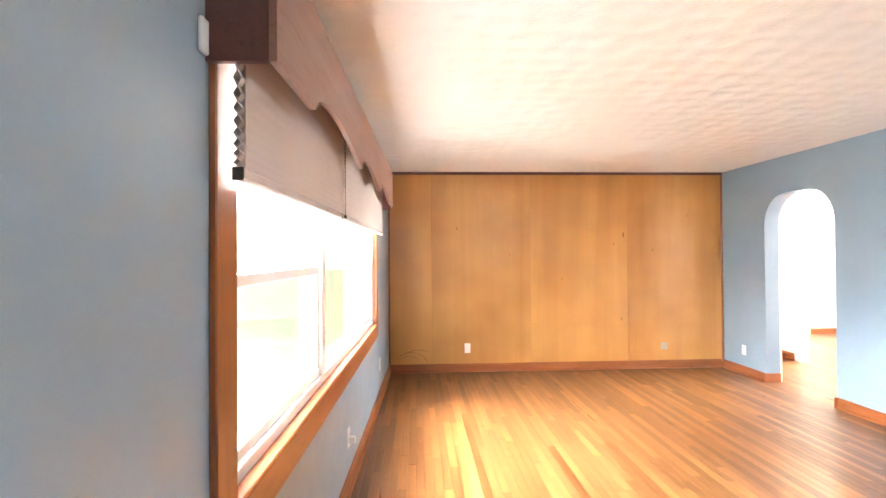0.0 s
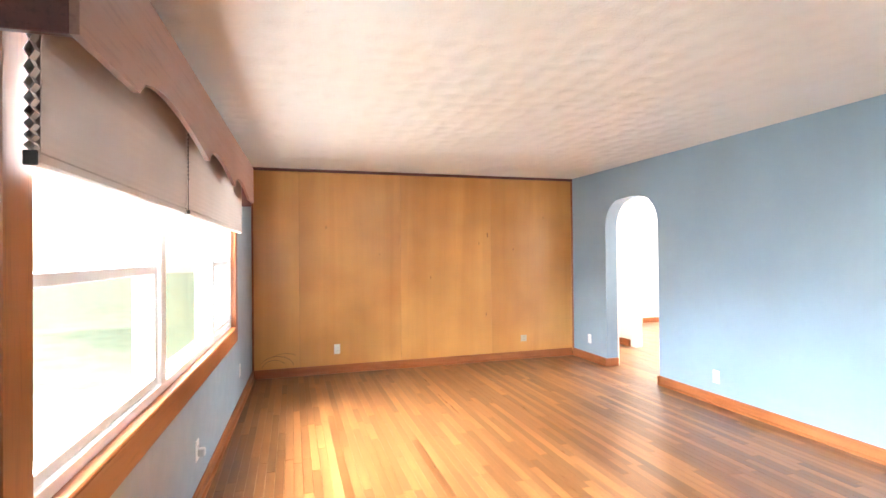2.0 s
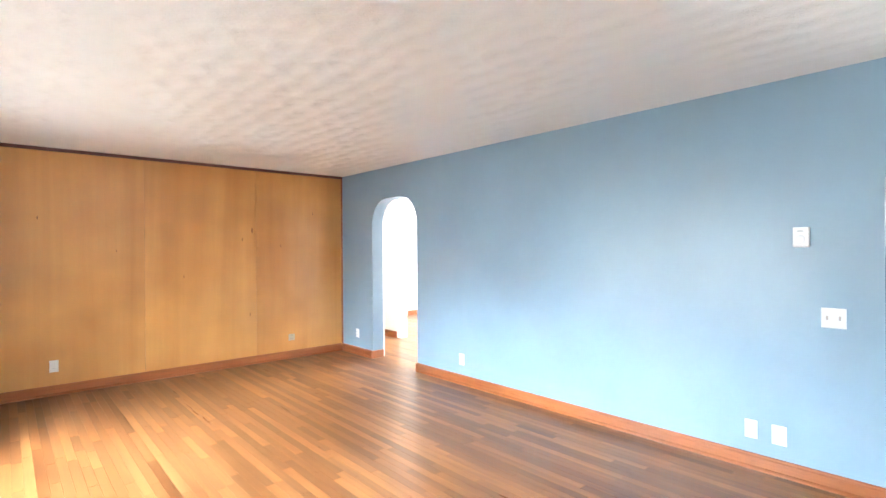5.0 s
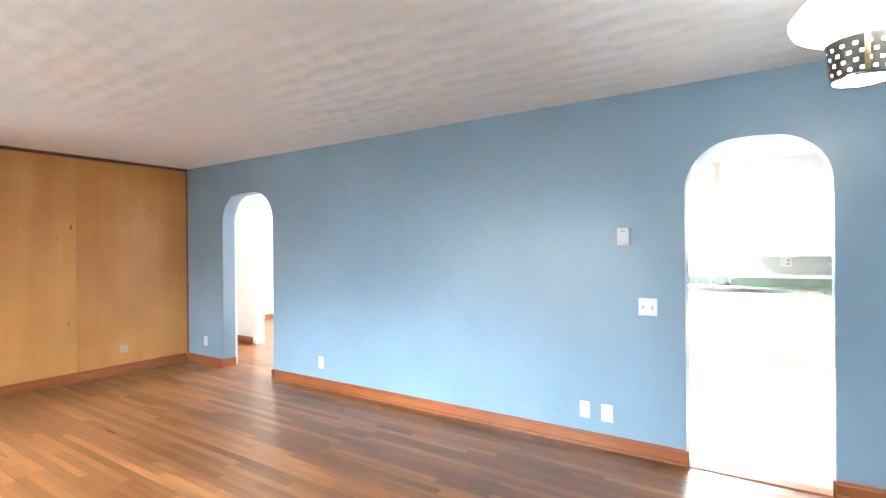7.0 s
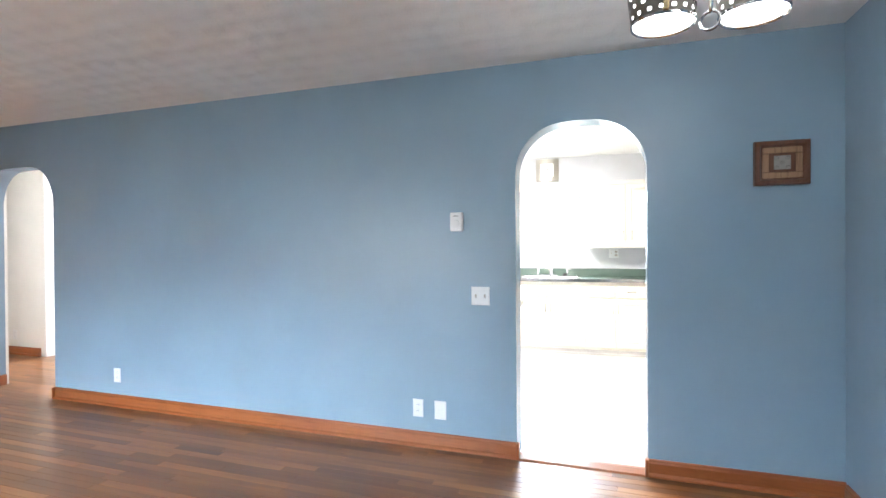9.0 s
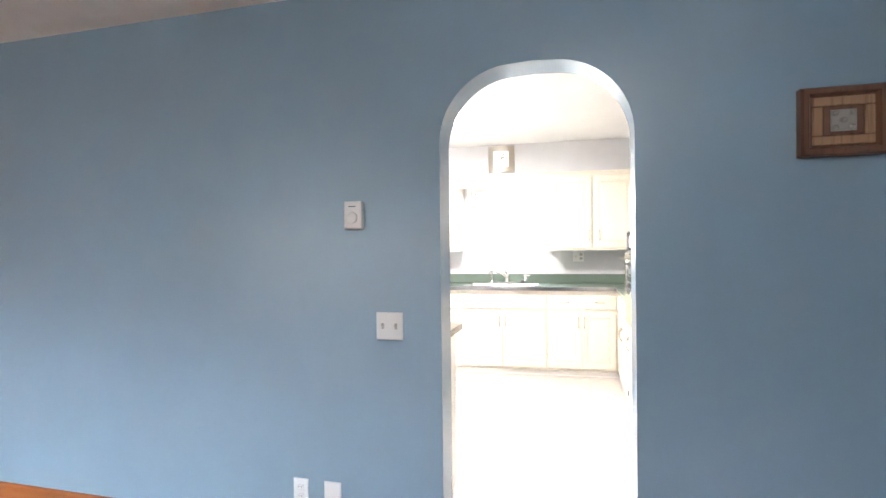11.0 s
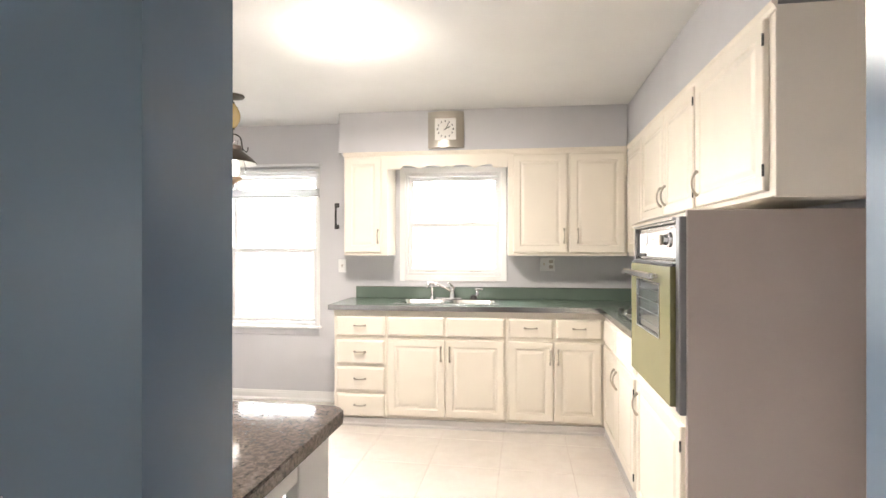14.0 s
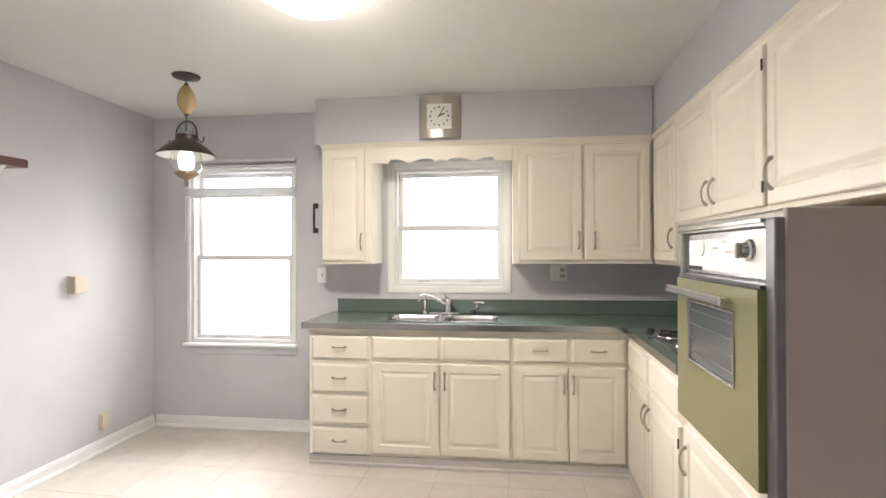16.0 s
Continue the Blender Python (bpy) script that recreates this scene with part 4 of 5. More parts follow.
valance()
crown = [(0, 2.085), (-0.006, 2.088), (-0.010, 2.10), (-0.018, 2.108), (-0.02, 2.114), (0, 2.114)]
on_kitchen_wall(structure("cornice_sink", prism([(UX + d, z) for d, z in crown], UY, 1.415, "y"), M_CREAM, "cream moulding along the cabinet tops", "trim"))
structure("cornice_oven", prism([(UY - d, z) for d, z in crown], 5.525, UX, "x"), M_CREAM, "cream moulding along the cabinet tops", "trim")


# ---- worktops, sink, cooktop ----
def worktop():
    """Green laminate L-shaped worktop with a cut-out for the sink and an upstand."""
    ob = thing("worktop", KSKEW, "green laminate worktop with metal edging on the cabinets", "worktop")
    xe, ye, zt = 7.505, -0.585, 0.902
    sx0, sx1, sy0, sy1 = 7.60, 8.00, 0.16, 0.95
    bm = bmesh.new()
    for a, b in (((xe, sy1, 0.866), (KX - 0.001, 1.44, zt)), ((xe, KR + 0.001, 0.866), (KX - 0.001, sy0, zt)), ((xe, sy0, 0.866), (sx0, sy1, zt)), ((sx1, sy0, 0.866), (KX - 0.001, sy1, zt))):
        block(a, b, 0.0, bm)
    part("top", bm, M_GREEN, ob)
    leg = part("top", block((6.481, KR + 0.001, 0.866), (xe + 0.06, ye, zt - 0.001)), M_GREEN, ob)
    leg.matrix_local = KSKEW.inverted()
    edge = bmesh.new()
    for a, b in (((xe - 0.004, ye, 0.864), (xe, 1.444, zt + 0.001)), ((xe, 1.44, 0.864), (KX - 0.02, 1.444, zt + 0.001))):
        block(a, b, 0.001, edge)
    part("edging", edge, M_STEEL, ob, "ribbed metal edging")
    part("edging", block((6.481, ye, 0.864), (xe - 0.004, ye + 0.004, zt + 0.001), 0.001), M_STEEL, ob, "ribbed metal edging").matrix_local = KSKEW.inverted()
    up = bmesh.new()
    block((KX - 0.02, KR + 0.001, zt), (KX - 0.001, 1.40, 1.0), 0.003, up)
    part("upstand", up, M_GREEN, ob)
    part("upstand", block((6.481, KR + 0.001, zt), (KX - 0.03, KR + 0.02, 1.0), 0.003), M_GREEN, ob).matrix_local = KSKEW.inverted()
    part("upstand_edging", block((KX - 0.022, KR + 0.02, 1.0), (KX - 0.001, 1.402, 1.004), 0.001), M_STEEL, ob)


worktop()


def sink():
    ob = thing("sink", KSKEW @ pose(7.60, 0.95, 0.902, 0, 0, -90), "double-bowl stainless steel sink set in the worktop", "sink")
    w, d = 0.79, 0.40
    rim = bmesh.new()
    for a, b in (((-0.015, -0.015, 0), (w + 0.015, 0.022, 0.006)), ((-0.015, d - 0.055, 0), (w + 0.015, d + 0.015, 0.006)), ((-0.015, 0.022, 0), (0.022, d - 0.055, 0.006)), ((w - 0.022, 0.022, 0), (w + 0.015, d - 0.055, 0.006)), ((w / 2 - 0.02, 0.022, 0), (w / 2 + 0.02, d - 0.055, 0.006))):
        block(a, b, 0.002, rim)
    part("rim", rim, M_STEEL, ob)
    for x0, x1 in ((0.022, w / 2 - 0.02), (w / 2 + 0.02, w - 0.022)):
        bm = bmesh.new()
        loops = []
        for inset, z in ((0, 0.003), (0.012, -0.02), (0.022, -0.14), (0.05, -0.16)):
            pts = []
            for cx, cy, a0 in ((x1, d - 0.055, 0), (x0, d - 0.055, 90), (x0, 0.022, 180), (x1, 0.022, 270)):
                r = 0.045
                ox = cx - math.copysign(inset + r, cx - (x0 + x1) / 2)
                oy = cy - math.copysign(inset + r, cy - 0.18)
                pts += [(ox + r * math.cos(radians(a0 + k * 22.5)), oy + r * math.sin(radians(a0 + k * 22.5)), z) for k in range(5)]
            loops.append([bm.verts.new(p) for p in pts])
        for lo, hi in zip(loops, loops[1:]):
            for k in range(len(lo)):
                bm.faces.new((lo[k], lo[(k + 1) % len(lo)], hi[(k + 1) % len(lo)], hi[k]))
        bm.faces.new(loops[-1])
        bowl = part("bowl", bm, M_STEEL, ob, "", True)
        part("drain", lathe([(0, 0.002), (0.03, 0.002), (0.04, 0.004), (0.042, 0)], 24, None, pose((x0 + x1) / 2, 0.18, -0.159)), M_CHROME, bowl, "", True)


sink()


def tap():
    ob = thing("tap", KSKEW @ pose(8.0, 0.57, 0.908, 0, 0, -90), "chrome kitchen tap with a lever and swung spout", "tap")
    part("base_plate", block((-0.11, -0.028, 0), (0.11, 0.028, 0.014), 0.006, None, 2), M_CHROME, ob, "", True)
    part("body", lathe([(0, 0), (0.028, 0), (0.026, 0.03), (0.022, 0.05), (0.024, 0.08), (0.016, 0.095), (0, 0.098)], 24, None, pose(0.03, 0, 0.012)), M_CHROME, ob, "", True)
    part("spout", tube([(0.03, 0, 0.06), (-0.03, -0.05, 0.10), (-0.09, -0.11, 0.135), (-0.13, -0.15, 0.145), (-0.15, -0.17, 0.135), (-0.155, -0.176, 0.105)], [0.013, 0.012, 0.011, 0.011, 0.011, 0.012], 14), M_CHROME, ob, "", True)
    part("lever", tube([(0.03, 0, 0.105), (0.02, -0.02, 0.125), (0.0, -0.06, 0.14)], [0.012, 0.009, 0.007], 12), M_CHROME, ob, "", True)
    sp = thing("sprayer", KSKEW @ pose(7.985, 0.71, 0.908), "upright chrome side sprayer at the sink", "sprayer")
    part("body", lathe([(0, 0), (0.018, 0), (0.016, 0.012), (0.010, 0.02), (0.011, 0.09), (0.014, 0.10), (0.012, 0.125), (0, 0.128)], 20), M_CHROME, sp, "", True)
    st = thing("filter_tap", KSKEW @ pose(7.985, 0.36, 0.908, 0, 0, -90), "small chrome tap with a black base by the sink", "tap")
    part("base", lathe([(0, 0), (0.03, 0), (0.032, 0.012), (0.02, 0.035), (0, 0.036)], 20), M_BLACK, st, "black plastic base", True)
    part("body", lathe([(0, 0.03), (0.014, 0.03), (0.016, 0.06), (0.01, 0.075), (0, 0.077)], 16, None, pose(0.03, 0, 0)), M_CHROME, st, "", True)
    part("lever", tube([(0.01, 0, 0.085), (0.04, -0.01, 0.09), (0.08, -0.015, 0.086)], [0.008, 0.007, 0.006], 10), M_CHROME, st, "", True)


tap()


def cooktop():
    ob = thing("cooktop", pose(7.33, -0.66, 0.902, 0, 0, 180), "stainless drop-in cooktop with coil burners", "cooktop")
    part("tray", rings_box(0.62, 0.44, [(0, 0), (0, -0.008), (0.012, -0.012), (0.02, -0.008), (0.03, -0.007)]), M_STEEL, ob)
    ob.children[0].matrix_local = pose(0, 0, 0, -90) @ pose(0, 0, 0)
    for k, (x, y, r) in enumerate(((0.16, 0.12, 0.095), (0.46, 0.12, 0.08), (0.16, 0.32, 0.08), (0.46, 0.32, 0.095))):
        part("drip_bowl", lathe([(r * 0.3, 0.005), (r * 0.8, 0.006), (r, 0.013), (r + 0.012, 0.012), (r + 0.014, 0.008)], 32, None, pose(x, y, 0)), M_CHROME, ob, "", True)
        coil = [((r * (0.25 + 0.68 * a / 18.8)) * math.cos(a) + x, (r * (0.25 + 0.68 * a / 18.8)) * math.sin(a) + y, 0.019) for a in np.linspace(0, 18.8, 80)]
        part("coil", tube(coil, 0.0045, 6), M_BLACK, ob, "black coil burner", True)
    for x in (0.05, 0.10):
        part("knob", lathe([(0, 0), (0.021, 0), (0.018, 0.022), (0, 0.024)], 20, None, pose(x, 0.02 + (x - 0.05), 0.011)), M_BLACK, ob, "black knob", True)


cooktop()


def peninsula():
    """Granite-topped bar on a white open frame."""
    ob = thing("breakfast_bar", pose(0, 0, 0), "breakfast bar with brown granite top on white frame", "breakfast bar")
    x0, x1, y0, y1 = XQ + 0.004, 5.105, 0.442, 1.66
    r, pts = 0.035, []
    pts = [(x0, y0), (x1 - r, y0)] + [(x1 - r + r * math.sin(a), y0 + r - r * math.cos(a)) for a in np.linspace(0.2, math.pi / 2, 6)] + [(x1, y1), (x0, y1)]
    bm = prism(pts, 0.858, 0.893, "z")
    bmesh.ops.bevel(bm, geom=[e for e in bm.edges if abs(e.verts[0].co.z - e.verts[1].co.z) < 1e-5], offset=0.006, segments=2, affect="EDGES")
    part("top", bm, M_GRANITE, ob, "polished brown speckled granite top")
    ye = 0.487
    part("post", block((4.90, ye, KZ), (5.085, ye + 0.035, 0.857), 0.003), M_WHITE, ob)
    part("post", block((x0, ye, KZ), (x0 + 0.06, ye + 0.035, 0.857), 0.003), M_WHITE, ob)
    part("rail", block((x0 + 0.0605, ye + 0.002, 0.775), (4.8995, ye + 0.033, 0.857), 0.003), M_WHITE, ob)
    part("rail", block((x0 + 0.0605, ye + 0.002, 0.575), (4.8995, ye + 0.033, 0.66), 0.003), M_WHITE, ob)
    part("shelf", block((x0, ye + 0.036, 0.585), (4.99, y1 - 0.06, 0.605), 0.003), M_WHITE, ob)
    part("side_rail", block((5.05, ye + 0.036, 0.775), (5.08, y1 - 0.06, 0.857), 0.003), M_WHITE, ob)
    part("end_panel", block((x0, y1 - 0.059, KZ), (5.08, y1 - 0.03, 0.857), 0.003), M_WHITE, ob)
    knob = part("catch", lathe([(0, 0), (0.012, 0), (0.010, 0.012), (0, 0.014)], 14, None, pose(4.915, ye, 0.70, 90)), M_PEWTER, ob, "small metal catch", True)


peninsula()


# ---- kitchen windows ----
def hung_window(name, y0, y1, z0, z1, zm, casing, label, stool):
    w = on_kitchen_wall(tagged(new(name), label, "window", kind="structure"))
    x0, x1 = KX + 0.03, KX + 0.13
    s = 0.032
    fr = bmesh.new()
    for a, b in (((KX + 0.004, y0, z0), (x1, y0 + 0.025, z1)), ((KX + 0.004, y1 - 0.025, z0), (x1, y1, z1)), ((KX + 0.004, y0 + 0.025, z0), (x1, y1 - 0.025, z0 + 0.03)), ((KX + 0.004, y0 + 0.025, z1 - 0.03), (x1, y1 - 0.025, z1))):
        block(a, b, 0.003, fr)
    part("window_frame", fr, M_VINYL, w)
    ya, yb = y0 + 0.025, y1 - 0.025
    for za, zb, xs in ((z0 + 0.03, zm + 0.02, KX + 0.045), (zm - 0.02, z1 - 0.03, KX + 0.085)):
        bm = bmesh.new()
        for a, b in (((xs, ya, za), (xs + 0.035, yb, za + s)), ((xs, ya, zb - s), (xs + 0.035, yb, zb)), ((xs, ya, za + s), (xs + 0.035, ya + s, zb - s)), ((xs, yb - s, za + s), (xs + 0.035, yb, zb - s))):
            block(a, b, 0.003, bm)
        sash = part("sash", bm, M_VINYL, w)
        g = part("pane", block((xs + 0.014, ya + s - 0.005, za + s - 0.005), (xs + 0.019, yb - s + 0.005, zb - s + 0.005)), M_PANE, w)
        g.visible_shadow = False
        for f in (0.25, 0.75):
            y = ya + (yb - ya) * f
            part("latch", block((xs - 0.012, y - 0.035, zb - 0.012 if za < zm - 0.1 else zb - s - 0.004), (xs, y + 0.035, zb if za < zm - 0.1 else zb - s + 0.008), 0.003), M_VINYL, sash)
        if za < zm - 0.1:
            for f in (0.25, 0.75):
                y = ya + (yb - ya) * f
                part("lift", block((xs - 0.008, y - 0.05, za + 0.006), (xs, y + 0.05, za + 0.014), 0.002), M_PLINTH, sash)
    cw = casing
    for a, b in (((KX - 0.016, y0 - cw, z0 - (0 if stool else cw)), (KX, y0 + 0.004, z1 + cw)), ((KX - 0.016, y1 - 0.004, z0 - (0 if stool else cw)), (KX, y1 + cw, z1 + cw)), ((KX - 0.0155, y0 + 0.004, z1 - 0.004), (KX, y1 - 0.004, z1 + cw))):
        part("casing", block(a, b, 0.004), M_WHITE, w)
    if stool:
        part("window_sill", block((KX - 0.05, y0 - cw - 0.015, z0 - 0.022), (KX + 0.004, y1 + cw + 0.015, z0), 0.004), M_WHITE, w)
        part("apron", block((KX - 0.014, y0 - cw, z0 - 0.085), (KX, y1 + cw, z0 - 0.0225), 0.003), M_GREY, w)
    else:
        part("casing", block((KX - 0.0155, y0 + 0.004, z0 - cw), (KX, y1 - 0.004, z0 + 0.004), 0.004), M_WHITE, w)
    return w


hung_window("window_2", NY0, NY1, NZ0, NZ1, 1.315, 0.025, "white double-hung window in the breakfast nook", True)
hung_window("window_3", SY0, SY1, SZ0, SZ1, 1.54, 0.045, "white double-hung window over the sink", False)


def raised_blind():
    ob = thing("venetian_blind", KSKEW @ pose(KX - 0.045, 0, 0), "white slatted blind pulled up at the nook window", "blind")
    y0, y1 = NY0 - 0.035, NY1 + 0.035
    part("head_rail", block((-0.012, y0, 2.06), (0.026, y1, 2.085), 0.004), M_SLAT, ob)
    for k in range(3):
        part("slat", block((-0.012, y0 + 0.01, 2.035 - k * 0.03), (0.022, y1 - 0.01, 2.037 - k * 0.03)), M_SLAT, ob)
    for k in range(10):
        part("slat", block((-0.014, y0 + 0.005, 1.80 + k * 0.0066), (0.024, y1 - 0.005, 1.8025 + k * 0.0066)), M_SLAT, ob)
    part("bottom_rail", block((-0.014, y0 + 0.005, 1.785), (0.024, y1 - 0.005, 1.7985), 0.003), M_SLAT, ob)
    for y in (y0 + 0.12, y1 - 0.12):
        part("ladder_cord", tube([(-0.0155, y, 1.79), (-0.0155, y, 2.065)], 0.001, 5), M_SLAT, ob)
    part("pull_cord", tube([(-0.018, y1 - 0.06, 2.06), (-0.018, y1 - 0.06, 1.25)], 0.0016, 6), M_SLAT, ob)
    part("wand", tube([(-0.018, y1 - 0.03, 2.06), (-0.018, y1 - 0.03, 1.45)], 0.003, 6), M_SLAT, ob)


raised_blind()


# ---- kitchen: lamps and things on the walls ----
def pendant():
    """Colonial pulley pendant: amber weight, iron harp, metal shade, glass chimney and bowl."""
    ob = thing("pendant_lamp", pose(7.126, 2.045, H), "lit colonial pendant lamp with iron shade and amber counterweight", "pendant lamp")
    part("canopy", lathe([(0, -0.028), (0.03, -0.026), (0.075, -0.014), (0.082, -0.004), (0.08, 0), (0, 0)], 32), M_BRONZE, ob, "", True)
    part("cord", tube([(0, 0, -0.02), (0, 0, -0.34)], 0.004, 8), M_BLACK, ob)
    part("counterweight", lathe([(0, -0.058), (0.014, -0.060), (0.034, -0.085), (0.050, -0.125), (0.053, -0.155), (0.047, -0.19), (0.028, -0.222), (0.012, -0.236), (0, -0.238)], 32), M_AMBER, ob, "amber glazed counterweight", True)
    for z in (-0.055, -0.240):
        part("cap", lathe([(0, 0.008), (0.012, 0.006), (0.015, -0.006), (0, -0.008)], 16, None, pose(0, 0, z)), M_BLACK, ob, "", True)
    zb = -0.405
    harp = [(0.08 * math.cos(a), 0, -0.355 + 0.075 * math.sin(a)) for a in np.linspace(math.pi, 0, 17)]
    harp = [(-0.09, 0, zb)] + harp + [(0.09, 0, zb)]
    part("harp", tube(harp, 0.005, 8), M_BLACK, ob, "", True).rotation_euler = (0, 0, radians(80))
    part("chimney", lathe([(0.036, -0.32), (0.038, -0.395), (0.036, -0.395), (0.034, -0.32)], 28), M_CLEAR, ob, "clear glass chimney", True)
    part("shade_collar", lathe([(0.060, -0.37), (0.061, -0.365), (0.063, -0.4), (0.068, -0.405)], 32), M_BRONZE, ob, "", True)
    shade = part("shade", lathe([(0.061, -0.395), (0.093, -0.42), (0.132, -0.45), (0.163, -0.483), (0.167, -0.489), (0.164, -0.491), (0.128, -0.459), (0.089, -0.429), (0.058, -0.405)], 40), M_BRONZE, ob, "dark bronze flared shade", True)
    part("shade_lining", lathe([(0.056, -0.4062), (0.088, -0.431), (0.127, -0.461), (0.162, -0.492), (0.162, -0.4935), (0.126, -0.4625), (0.087, -0.433), (0.054, -0.408)], 40), M_WHITE, shade, "white enamel lining", True)
    part("globe", lathe([(0.057, -0.435), (0.080, -0.475), (0.092, -0.525), (0.085, -0.57), (0.066, -0.6), (0.064, -0.598), (0.083, -0.569), (0.089, -0.525), (0.078, -0.477), (0.055, -0.437)], 36), M_CLEAR, ob, "clear glass bowl", True)
    part("bulb", lathe([(0, -0.415), (0.016, -0.42), (0.024, -0.455), (0.044, -0.495), (0.046, -0.535), (0.036, -0.57), (0, -0.585)], 28), M_BULB, ob, "lit frosted bulb", True)
    part("base_cup", lathe([(0.070, -0.592), (0.071, -0.6), (0.049, -0.62), (0.015, -0.635), (0.008, -0.645), (0, -0.647)], 32), wood("lamp_wood", (0.12, 0.06, 0.03), (0.30, 0.19, 0.11), (0.38, 0.25, 0.15), "z"), ob, "turned wooden base cup", True)
    hook = [(0.012 * math.cos(a), 0, -0.66 + 0.016 * math.sin(a)) for a in np.linspace(0, 2 * math.pi, 17)]
    part("finial_ring", tube(hook, 0.003, 6), M_BLACK, ob)
    for a in (80, 260):
        x, y = math.cos(radians(a)), math.sin(radians(a))
        part("scroll", tube([(0.09 * x, 0.09 * y, -0.395), (0.12 * x, 0.12 * y, -0.42), (0.135 * x, 0.135 * y, -0.405), (0.135 * x, 0.135 * y, -0.385)], 0.004, 6), M_BLACK, ob)


pendant()


def ceiling_light():
    ob = thing("ceiling_light", pose(6.28, 0.87, H), "lit round white flush ceiling light", "ceiling light")
    part("pan", lathe([(0, 0), (0.16, 0), (0.165, -0.012), (0.16, -0.02), (0, -0.02)], 40), M_WHITE, ob, "", True)
    part("dome", lathe([(0.168, -0.004), (0.19, -0.010), (0.192, -0.035), (0.16, -0.062), (0.09, -0.080), (0, -0.086)], 40), M_DOME, ob, "glowing white dome", True)


ceiling_light()


def wall_clock():
    """Curved brushed-metal clock with a square face."""
    ob = thing("wall_clock", KSKEW @ pose(UX, 0.568, 2.275, 0, 0, -90), "curved brushed-metal wall clock with white square face", "clock")
    w, h = 0.285, 0.285
    n = 14
    pts = []
    for k in range(n + 1):
        x = -w / 2 + w * k / n
        pts.append((x, -0.022 - 0.03 * (1 - (2 * x / w) ** 2)))
    pts += [(w / 2, 0), (-w / 2, 0)]
    part("case", prism(pts, -h / 2, h / 2, "z"), M_NICKEL, ob, "", True)
    part("face", block((-0.085, -0.0555, -0.085), (0.085, -0.045, 0.085), 0.003), M_FACE, ob, "white square face")
    for k in range(12):
        a = radians(k * 30)
        x, z = 0.062 * math.sin(a), 0.062 * math.cos(a)
        big = k % 3 == 0
        part("hour_mark", block((x - (0.005 if big else 0.0035), -0.0566, z - 0.007), (x + (0.005 if big else 0.0035), -0.0554, z + 0.007)), M_INK, ob)
    for name, length, angle, wid in (("hour_pointer", 0.040, 62, 0.004), ("minute_pointer", 0.058, 30, 0.003)):
        bm = block((-wid, -0.0585, -0.01), (wid, -0.057, length), 0.0008)
        bmesh.ops.rotate(bm, cent=(0, 0, 0), matrix=Matrix.Rotation(radians(angle), 3, "Y"), verts=bm.verts)
        part(name, bm, M_INK, ob)


wall_clock()
wall_plate(KSKEW @ pose(KX, 1.53, 1.18, 0, 0, ON_K), "white light switch plate by the nook window", 0.072, 0.116, "switch", None, "light_switch")
combo = wall_plate(KSKEW @ pose(KX, -0.255, 1.20, 0, 0, ON_K), "white switch and outlet plate above the worktop", 0.118, 0.116, "blank")
part("toggle", block((-0.034, -0.018, -0.01), (-0.024, -0.006, 0.012), 0.003), M_BEIGE, combo)
for z in (-0.036, 0.008):
    part("receptacle", block((0.012, -0.009, z), (0.046, -0.006, z + 0.028), 0.004), M_NICKEL, combo)


def wall_pull():
    ob = thing("iron_bracket", KSKEW @ pose(KX, 1.58, 1.62, 0, 0, ON_K), "black iron bracket mounted on the grey wall", "bracket")
    for z in (-0.115, 0.075):
        part("plate", block((-0.022, -0.008, z), (0.022, 0, z + 0.04), 0.004), M_BLACK, ob)
    part("bar", tube([(0, -0.004, -0.10), (0, -0.035, -0.085), (0, -0.04, 0), (0, -0.035, 0.08), (0, -0.004, 0.095)], 0.009, 10), M_BLACK, ob, "", True)
    part("rail", block((-0.02, -0.006, -0.08), (-0.012, 0, 0.08), 0.001), M_BLACK, ob)


wall_pull()


def wall_box(m, label, w, h, d, name):
    ob = thing(name, m, label, "wall box")
    part("base", block((-w / 2 - 0.006, -0.012, -h / 2 - 0.008), (w / 2 + 0.006, 0, h / 2 + 0.008), 0.004), M_BEIGE, ob)
    part("cover", block((-w / 2, -d, -h / 2), (w / 2, -0.0115, h / 2), 0.006, None, 2), M_BEIGE, ob)
    return ob


wall_box(KSKEW @ pose(7.36, KY, 1.15), "beige plastic door chime on the grey wall", 0.10, 0.11, 0.05, "door_chime")
wall_box(KSKEW @ pose(7.59, KY, 0.18), "beige telephone jack low on the grey wall", 0.06, 0.10, 0.03, "phone_jack")
panel = wall_box(KSKEW @ pose(6.62, KY, 1.45), "beige intercom with round dial on grey wall", 0.16, 0.12, 0.03, "intercom")
part("dial", lathe([(0, 0), (0.022, 0), (0.02, 0.006), (0, 0.007)], 24, None, pose(0.045, -0.0295, -0.015, 90)), M_PEWTER, panel, "", True)
shelf = thing("wall_shelf", KSKEW @ pose(6.45, KY, 1.83), "dark stained wooden shelf high on the grey wall", "shelf")
part("board", block((-0.4, -0.18, 0), (0.42, 0, 0.045), 0.005), M_MAHOGANY, shelf)
part("bracket", prism([(-0.15, 0), (0, 0), (0, -0.12)], 0.30, 0.325, "x"), M_WHITE, shelf)
part("bracket", prism([(-0.15, 0), (0, 0), (0, -0.12)], -0.30, -0.275, "x"), M_WHITE, shelf)


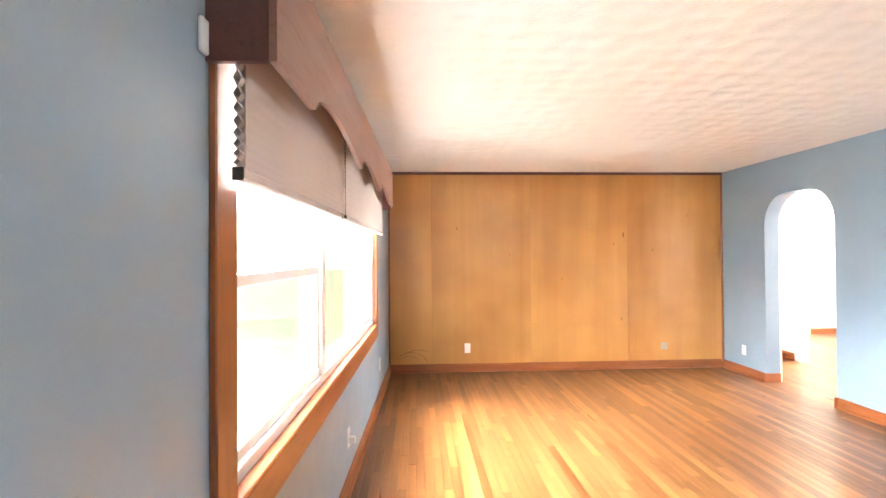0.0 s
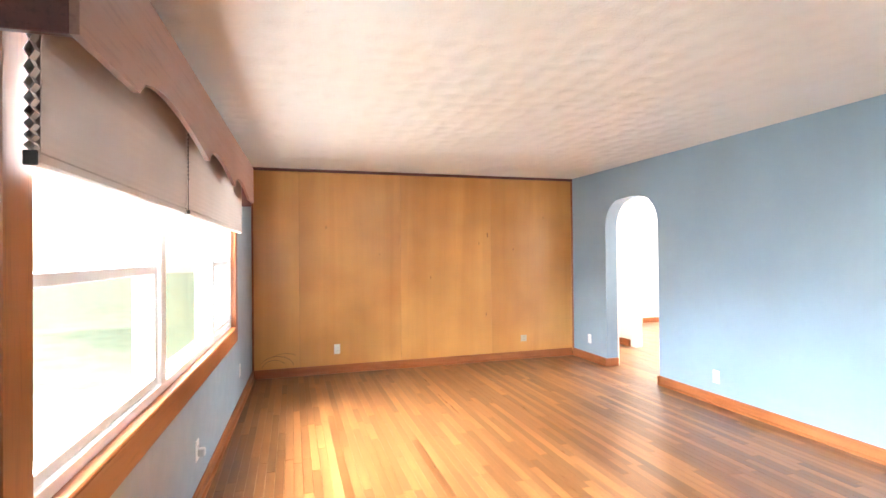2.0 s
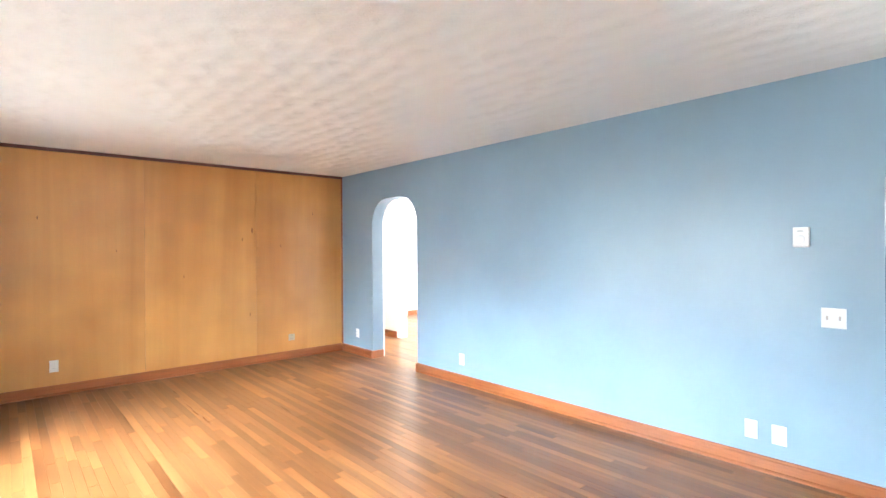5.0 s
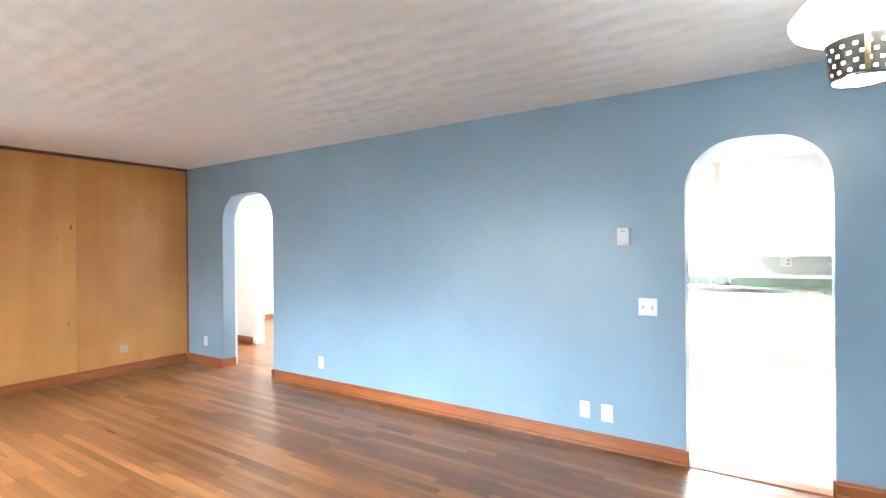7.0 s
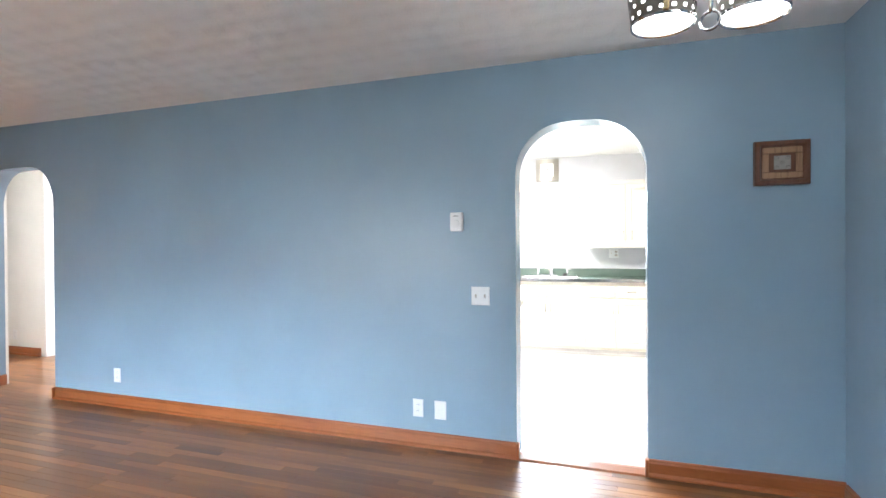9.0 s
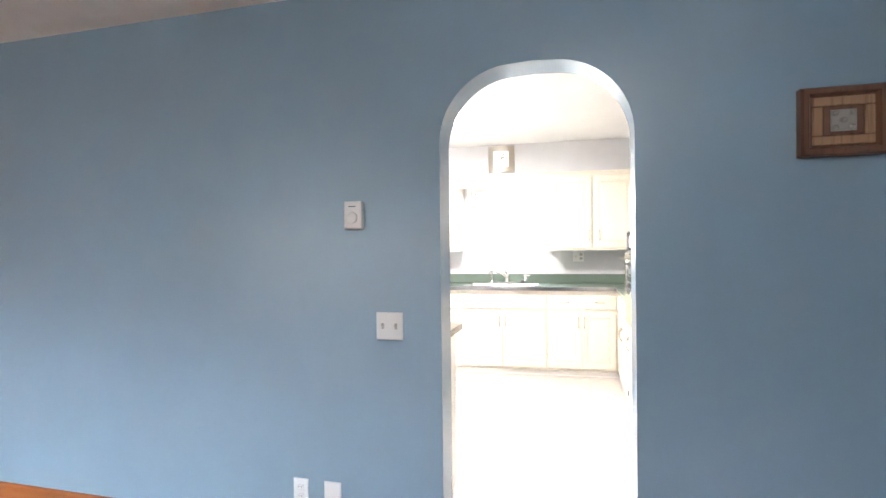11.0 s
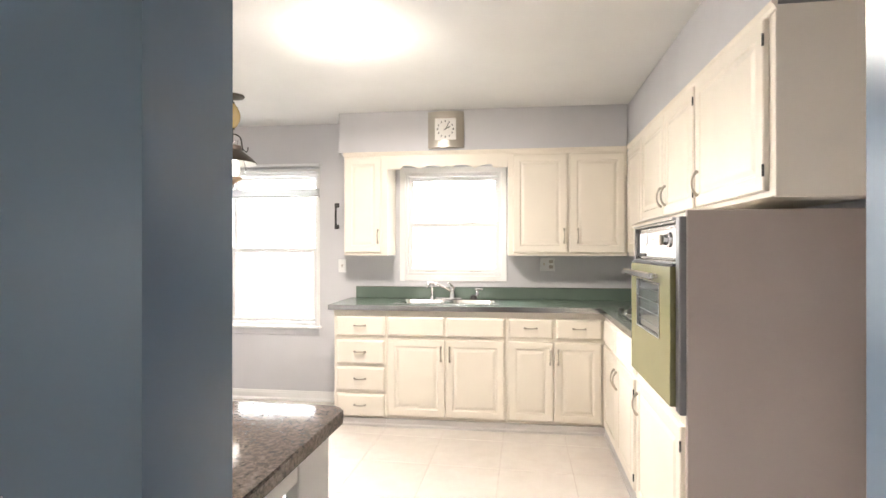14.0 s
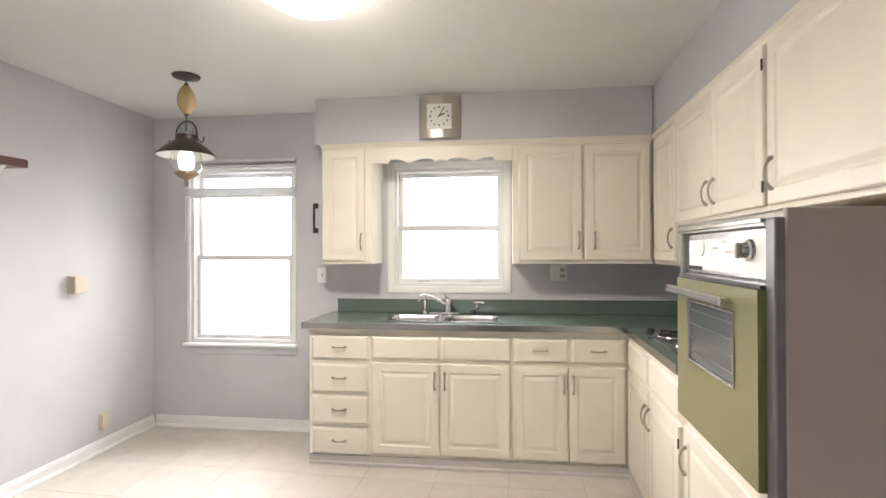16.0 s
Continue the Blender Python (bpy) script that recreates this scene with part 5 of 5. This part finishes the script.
# ---- floors: strips and tiles ----
def strip_mesh(length, width=0.0572):
    bm = block((0.0004, 0.0004, -0.02), (width - 0.0004, length - 0.0004, 0))
    top = [e for e in bm.edges if all(v.co.z > -0.001 for v in e.verts)]
    bmesh.ops.bevel(bm, geom=top, offset=0.0007, segments=1, affect="EDGES")
    return bm


def wood_floor():
    floor = tagged(new("floor_living"), "orange-brown varnished oak strip floor", "floor", kind="structure")
    rng = random.Random(11)
    lengths = (0.36, 0.52, 0.71, 0.93, 1.18, 1.46)
    meshes = {}
    for l in lengths:
        bm = strip_mesh(l)
        me = bpy.data.meshes.new("oak_strip")
        bm.to_mesh(me)
        bm.free()
        me.materials.append(M_STRIP)
        meshes[l] = me
    verts, faces = [], []
    base = strip_mesh(1.0)
    base.verts.ensure_lookup_table()
    bv = [v.co.copy() for v in base.verts]
    bf = [[v.index for v in f.verts] for f in base.faces]
    base.free()
    x = XO + 0.1
    while x < KX:
        y, y1 = (YB - rng.uniform(0, 0.1), YF + 0.08) if x < XP - 0.03 else (KY + 0.43, HY + 0.05)
        if XP - 0.03 <= x < XQ + 0.02:
            y = 4.0
        if x >= XP - 0.03:
            y1 = HY + 0.05
        y -= rng.uniform(0, 0.3) if x > XP else 0
        while y < y1:
            l = rng.choice(lengths)
            near = 0.55 < x < XP - 0.05 and -0.1 < y and y + l < 5.4
            if near and len(floor.children) < 300:
                ob = bpy.data.objects.new("oak_strip", meshes[l])
                scene.collection.objects.link(ob)
                ob.parent = floor
                ob.location = (x, y, rng.uniform(-0.0004, 0.0))
            else:
                n, dz = len(verts), rng.uniform(-0.0004, 0.0)
                end = min(y + l, y1) - y
                verts += [(x + v.x, y + v.y * end, v.z + dz) for v in bv]
                faces += [[n + i for i in f] for f in bf]
            y += l
        x += 0.0572
    me = bpy.data.meshes.new("oak_strips")
    me.from_pydata(verts, [], faces)
    me.materials.append(M_STRIPS)
    rest = new("oak_strips", me)
    rest.parent = floor
    tagged(rest, kind="stuff")


def tile_floor():
    floor = tagged(new("floor_kitchen"), "beige mottled ceramic tile floor with pale joints", "floor", kind="structure")
    part("grout", block((XP + 0.08, KR, KZ - 0.02), (KX, KY, KZ + 0.003)), M_GROUT, floor)
    s, meshes = 0.44, {}
    xs = [XP + 0.08] + [5.56 + s * k for k in range(-2, 7)] + [KX]
    ys = [KR] + [0.11 + s * k for k in range(-4, 8)] + [KY]
    xs, ys = sorted(v for v in xs if XP + 0.07 < v <= KX), sorted(v for v in ys if KR <= v <= KY)
    for x0, x1 in zip(xs, xs[1:]):
        for y0, y1 in zip(ys, ys[1:]):
            w, d = round(x1 - x0, 3), round(y1 - y0, 3)
            if w < 0.01 or d < 0.01:
                continue
            if (w, d) not in meshes:
                bm = block((0.0015, 0.0015, -0.01), (w - 0.0015, d - 0.0015, 0.006))
                bmesh.ops.bevel(bm, geom=[e for e in bm.edges if all(v.co.z > 0.005 for v in e.verts)], offset=0.0015, segments=1, affect="EDGES")
                me = bpy.data.meshes.new("tile")
                bm.to_mesh(me)
                bm.free()
                me.materials.append(M_TILE)
                meshes[w, d] = me
            ob = bpy.data.objects.new("tile", meshes[w, d])
            scene.collection.objects.link(ob)
            ob.parent = floor
            ob.location = (x0, y0, KZ)


wood_floor()
tile_floor()
